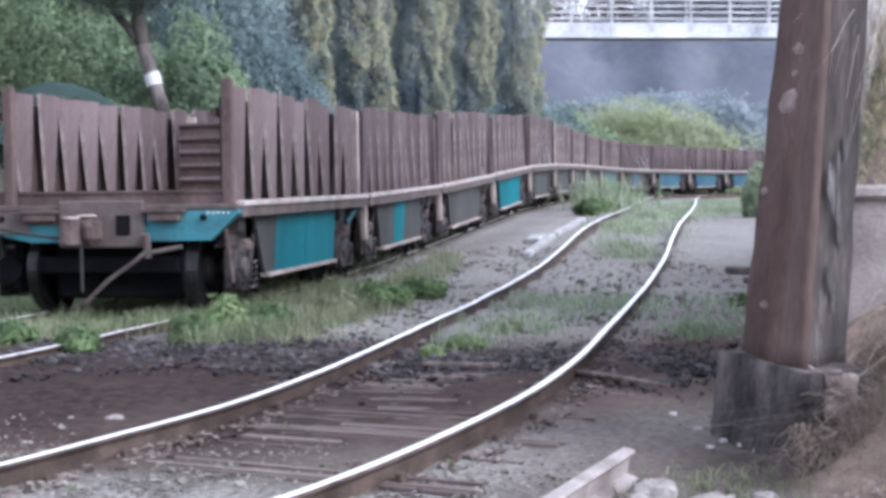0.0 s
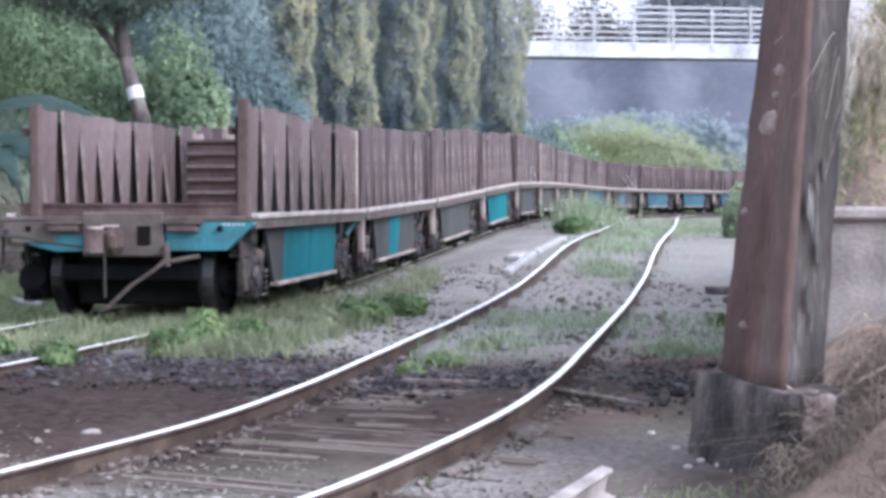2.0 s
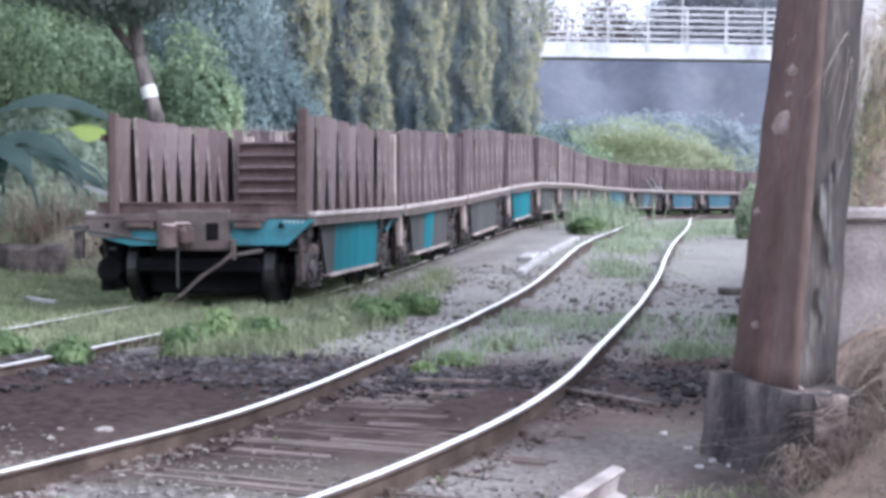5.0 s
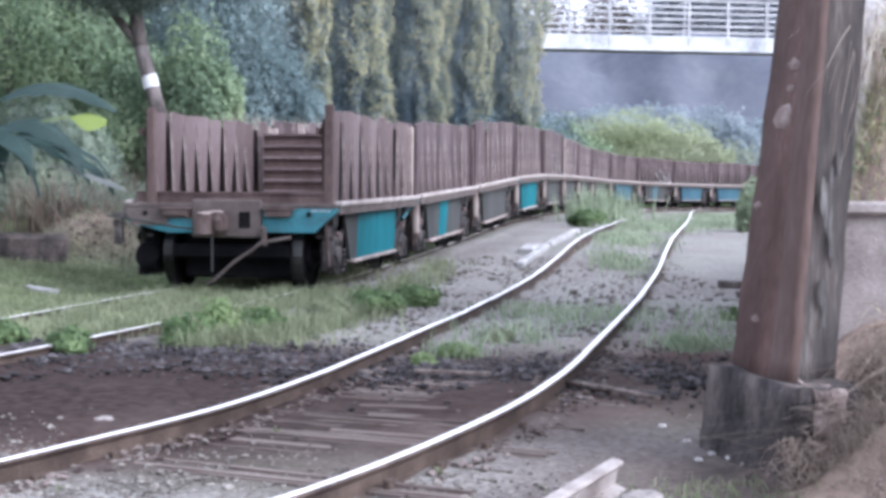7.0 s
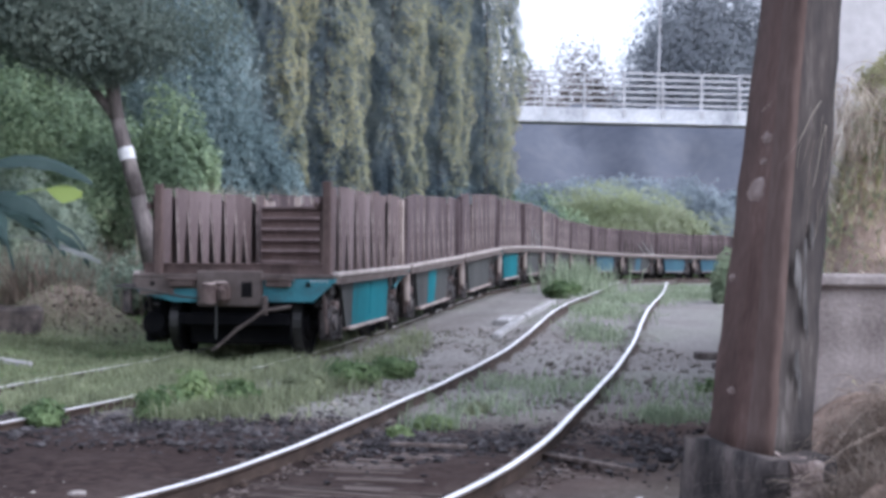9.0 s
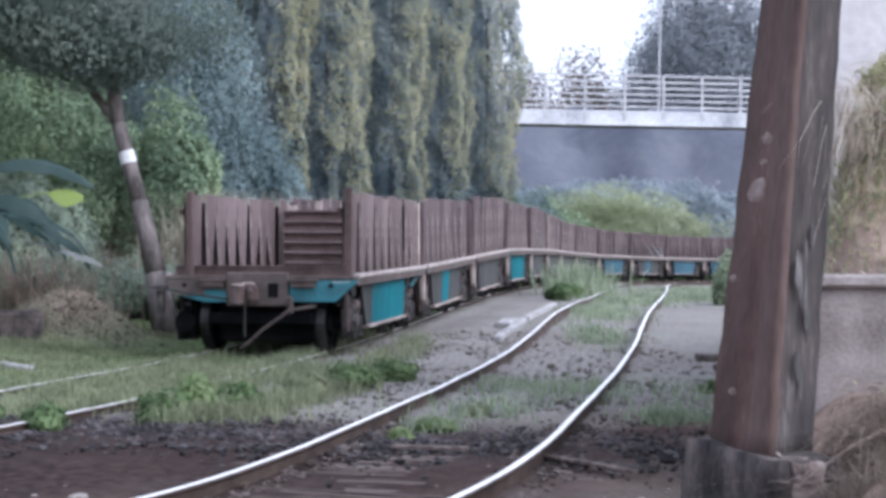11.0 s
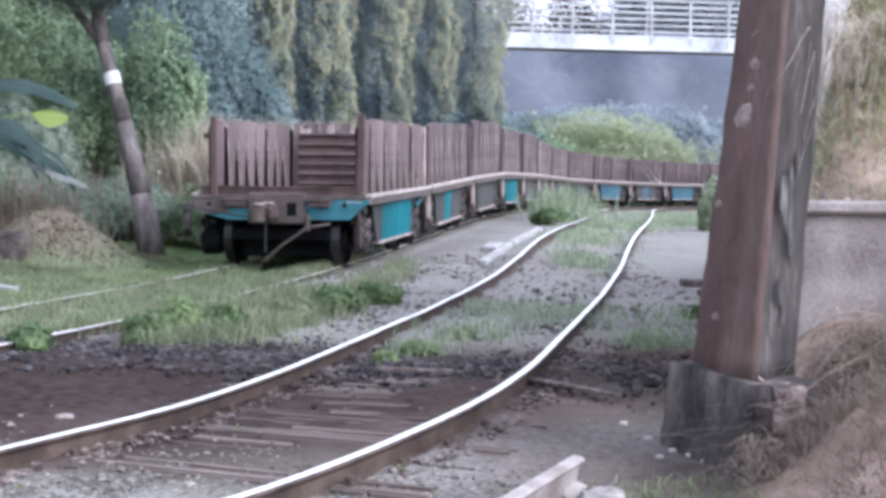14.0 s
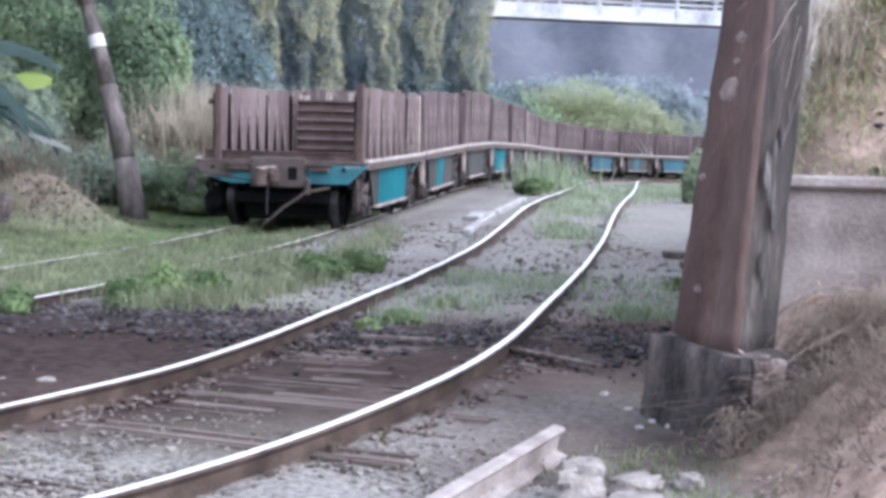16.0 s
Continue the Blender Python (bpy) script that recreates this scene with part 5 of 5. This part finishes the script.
stuff_grass([(.12, 12.0, .25, .3, 130), (.55, 13.4, .6, .9, 220), (1.0, 15.6, .6, 1.4, 320), (1.7, 15.2, .5, 1.5, 240), (2.2, 12.8, .35, .5, 330), (2.9, 14.8, .8, 1.2, 200), (2.7, 22.5, .5, 2.0, 600), (3.4, 27.5, .7, 2.5, 1200),
             (4.6, 33, 1.0, 3.0, 1500), (6.3, 36, 1.6, 3.0, 2200), (8.5, 43, 2.5, 5, 2500)], L_PALE, 203, "thin weeds between the rails", h=(.05, .2), w=.010, lean=.7)
stuff_grass(stuff_spots, L_DRY, 209, "dry stalks on the earth mound", h=(.06, .22), w=.008, lean=1.2)
stuff_grass([(1.2, 6.6, .5, .4, 300), (1.35, 5.9, .3, .4, 160)], L_GRASS, 204, "sparse green blades near the pillar", h=(.03, .10), w=.006, lean=.8)
stuff_grass([(2.25, 7.6, .3, .6, 420), (2.6, 8.2, .5, .5, 500), (2.5, 7.0, .5, .8, 380), (2.2, 6.0, .4, .6, 260), (2.9, 6.6, .6, 1.0, 300)],
            L_DRY, 205, "tangled dry straw on the earth bank", h=(.03, .17), w=.004, lean=2.2)
stuff_grass([(2.75, 9.5, .35, .25, 700), (3.0, 9.6, .5, .3, 700), (3.6, 9.9, .8, .5, 500), (4.2, 9.7, .9, .5, 450), (3.2, 10.4, .6, .5, 350)], L_STRAW, 206, "dry grass on the bank above the wall", h=(.05, .22), w=.005, lean=2.4)
stuff_grass([(3.4, 9.6, .7, .35, 1100), (4.0, 10.0, .8, .5, 1400), (3.1, 9.9, .4, .4, 500)], L_GRASS, 207, "green grass on the bank above the wall", h=(.04, .16), w=.006, lean=1.5)


L_BANK = leafmat("yellow-green bank grass", [(0.288, 0.27, 0.156), (0.432, 0.42, 0.24), (0.576, 0.552, 0.36)], scale=2.0)
stuff_grass([(2.85, 9.28, .3, .22, 500), (3.1, 9.4, .4, .3, 800), (3.4, 9.6, .5, .4, 800)], L_BANK, 213, "yellow-green grass hanging on the bank above the wall", h=(.04, .14), w=.006, lean=1.8)
bush("shrub", 3.30, 10.1, .6, .5, .5, L_BANK, "soft green shrub on the bank above the wall", 330, n=14, per=260, size=.03, category="shrub")
for k, (x, y, w, h) in enumerate(((-4.9, 25.9, 1.7, 1.35), (-3.7, 26.2, 1.5, 1.15), (-6.0, 25.2, 1.6, 1.5), (-2.9, 26.6, 1.2, .9))):
    bush("shrub", x, y, w, w * .7, h, L_GREEN if k % 2 else L_DARK, "low dark green shrub beyond the siding", 340 + k, n=16, per=420, size=.04, category="shrub")
stuff_grass([(-6.4, 24.6, 1.2, .5, 500), (-5.5, 26.8, 1.4, .5, 600)], L_DRY, 210, "dim dry stalks under the shrubs beyond the siding", h=(.4, 1.6), w=.009, lean=.7)
stuff_grass([(-3.3, 13.2, .7, .5, 700), (-2.7, 15.0, .4, 1.2, 800), (-3.0, 17.2, .5, 1.4, 700), (-2.2, 16.2, .35, 1.4, 600)], L_GRASS, 211, "grass grown over the siding rails", h=(.05, .2), w=.008, lean=.9)


stuff_grass([(2.75, 9.25, .4, .18, 500), (3.0, 9.4, .5, .3, 800), (3.2, 9.7, .5, .4, 600)], L_PALE, 212, "short pale green grass on the bank above the wall", h=(.03, .12), w=.006, lean=1.6)


def rail_grass(off, s0, s1, n, seed, h, label):
    """Blades along one rail of the siding."""
    spots = []
    for k in range(int((s1 - s0) / .5)):
        q = s0 + .5 * k
        a, b = on_train(q), on_train(q + .1)
        d = (b - a).normalized()
        if noise.noise(Vector((q * .8, seed, 0))) > -.12:
            spots.append((a.x + d.y * off, a.y - d.x * off, .22, .5, n))
    stuff_grass(spots, L_GRASS, seed, label, h=h, w=.007, lean=.8)


rail_grass(.62, 13.2, 24, 170, 221, (.10, .24), "grass grown up before the siding rail")
rail_grass(-1.0, 8, 24, 60, 222, (.08, .18), "grass tufts along the siding rail")
rail_grass(-.62, 10, 24, 70, 223, (.10, .2), "grass tufts inside the siding rail")


def arching(n, root, apex, tip, spread, seed, w=.005, m_=None):
    """Long dry blades that rise from a root and bend over."""
    rn = np.random.RandomState(seed)
    V, F = [], []
    for k in range(n):
        p0 = np.array(root) + rn.normal(size=3) * np.array(spread) * (1, .6, .1)
        p1 = np.array(apex) + rn.normal(size=3) * np.array(spread) * .9
        p2 = np.array(tip) + rn.normal(size=3) * np.array(spread) * 1.3
        b = len(V)
        m = 9
        side = rn.normal(size=3)
        for i in range(m):
            f = i / (m - 1)
            c = (1 - f) ** 2 * p0 + 2 * f * (1 - f) * p1 + f * f * p2
            t = 2 * (1 - f) * (p1 - p0) + 2 * f * (p2 - p1)
            q = np.cross(t, side)
            q = q / np.linalg.norm(q) * w * (1.1 - f * .8)
            V += [c - q, c + q]
        for i in range(m - 1):
            F.append((b + 2 * i, b + 2 * i + 1, b + 2 * i + 3, b + 2 * i + 2))
    me = bpy.data.meshes.new("tuft")
    me.from_pydata([tuple(v) for v in V], [], F)
    me.materials.append(m_ or L_DRY)
    return me


def straw_clump(label, blades):
    t = tagged(new("dry_reed"), label, "dry grass")
    for me in blades:
        o = new("tuft", me)
        o.parent = t


straw_clump("long dry grass arching down over the pillar", [
    arching(17, (2.75, 9.3, 1.95), (2.3, 8.0, 2.72), (1.88, 6.98, 1.60), (.09, .2, .13), 1, .0032, L_DRY), arching(20, (2.78, 9.3, 1.95), (2.35, 7.9, 2.58), (1.97, 6.95, 1.80), (.10, .2, .13), 2, .0032, L_STRAW),
    arching(8, (2.75, 9.3, 1.75), (2.5, 8.0, 2.5), (2.03, 7.0, 1.40), (.10, .3, .12), 3, .003, L_DRY),
    arching(20, (2.95, 9.25, 2.3), (2.72, 8.85, 2.5), (2.52, 8.6, 2.1), (.16, .15, .12), 13, .0034, L_DRY), arching(16, (2.95, 9.25, 2.2), (2.8, 8.95, 2.3), (2.7, 8.85, 1.8), (.16, .12, .16), 14, .0034, L_DRY)])
REARWALL = mat("pale rendered building wall", [(0.24, 0.23, 0.225), (0.36, 0.35, 0.345), (0.46, 0.45, 0.445)], 0.7, 0.9, 0.0, 0.3, 12)
rear = tagged(new("building_wall"), "pale grey rendered building wall above the bank", "wall", kind="structure")
part("wall_body", box(bmesh.new(), 3.15, 14, 12.6, 12.9, -.5, 7.5), REARWALL, rear)
straw_clump("dry stalks leaning out of the earth bank", [
    arching(7, (2.2, 7.4, .42), (2.05, 7.0, .54), (1.90, 6.7, .25), (.12, .2, .06), 4, .0035), arching(7, (2.5, 7.6, .5), (2.28, 7.25, .62), (2.1, 7.0, .38), (.14, .2, .06), 5, .0035),
    arching(22, (1.64, 6.72, .08), (1.58, 6.62, .26), (1.53, 6.52, -.08), (.08, .1, .05), 7, .003), arching(8, (2.0, 6.9, .25), (1.9, 6.75, .40), (1.85, 6.6, .08), (.11, .1, .05), 8, .003)])
straw_clump("matted dry straw on the slope below the wall", [
    arching(12, (2.35, 7.8, .52), (2.25, 7.55, .68), (2.15, 7.25, .42), (.14, .2, .06), 15, .0035), arching(14, (2.6, 8.1, .58), (2.46, 7.85, .76), (2.36, 7.5, .48), (.16, .2, .06), 16, .0035)])
stuff_grass([(2.1, 7.0, .25, .3, 700), (2.35, 7.35, .3, .3, 900), (2.6, 7.7, .35, .35, 900), (2.05, 7.3, .12, .2, 400), (1.85, 6.75, .2, .12, 420)], L_DRY, 214, "tangled brown straw along the top of the earth bank", h=(.06, .28), w=.004, lean=1.9)
stuff_grass([(2.35, 6.5, .4, .4, 1300), (2.1, 6.1, .4, .5, 1100), (1.9, 6.4, .25, .3, 500)], L_DRY, 215, "scattered straw on the bare earth slope", h=(.02, .08), w=.003, lean=4.0)


def weed(x, y, w, h, m_, label, seed, size=.035, n=9, per=120):
    return bush("weed", x, y, w, w, h, m_, label, seed, n=n, per=per, size=size, aspect=.5, category="weed")


weed(-1.98, 12.95, .42, .42, L_LIME, "yellow-green leafy weed beside the siding", 301)
weed(-2.15, 12.55, .5, .32, L_WEED, "dark green leafy weed beside the siding", 302)
weed(-1.65, 13.2, .5, .3, L_WEED, "green leafy weed beside the siding", 303)
weed(-2.98, 11.72, .38, .26, L_WEED, "dark green weed at the rail", 304)
weed(-3.75, 12.5, .4, .24, L_WEED, "dark green weed at the rail", 305)
weed(.12, 11.95, .35, .16, L_LIME, "yellowish weed against the rail", 306, n=6, per=80)
weed(-.15, 11.5, .22, .12, L_LIME, "yellowish weed against the rail", 307, n=5, per=60)
weed(.5, 13.2, .3, .14, L_GRASS, "low weed between the rails", 308, n=5, per=60)
weed(-.75, 15.3, .6, .34, L_WEED, "green weed below the wagons", 309)
weed(-.3, 16.5, .6, .30, L_WEED, "green weed below the wagons", 310)
weed(-1.1, 14.3, .5, .28, L_GRASS, "light green weed between the tracks", 311)
weed(4.0, 37.5, 1.1, .7, L_PALE, "pale green weed beside the siding", 312, size=.05, n=12, per=160)
stuff_grass([(4.0, 37.4, .9, .6, 300), (3.7, 36.5, .6, .8, 120), (4.4, 38.5, .9, .8, 160)], L_PALE, 208, "tall pale weeds beside the siding", h=(.3, 1.15), w=.014, lean=.5)
weed(3.3, 33.5, .9, .5, L_WEED, "low green weed beside the siding", 313, size=.05)
weed(6.65, 31.5, .7, 1.0, L_PALE, "dusty green bush beside the track", 314, size=.06, n=14, per=220)
weed(7.5, 35, 1.0, 1.3, L_PALE, "dusty green bush beside the track", 315, size=.07, n=14, per=220)
weed(3.0, 15.2, .3, .2, L_WEED, "small weed beside the track", 316, n=5, per=60)
weed(-.02, 7.15, .06, .08, L_GRASS, "tiny weed beside the rail", 317, size=.012, n=4, per=16)
weed(-.95, 8.35, .06, .07, L_GRASS, "tiny weed beside the rail", 318, size=.012, n=4, per=16)
weed(-1.75, 6.75, .1, .07, L_GRASS, "tiny weed beside the rail", 319, size=.014, n=4, per=16)


# ---- the moving train ----
def motions():
    s0 = TRAIN_AT[0][1]
    for i, (wagon, sets) in enumerate(wagons):
        off = i * (WAGON_L + .10)
        walk(wagon, [(t, wagon_pose(s + off)) for t, s in TRAIN_AT])
        for ws, y in sets:
            walk(ws, [(t, pose(0, y, .42, -math.degrees((s - s0) / .42))) for t, s in TRAIN_AT])


motions()
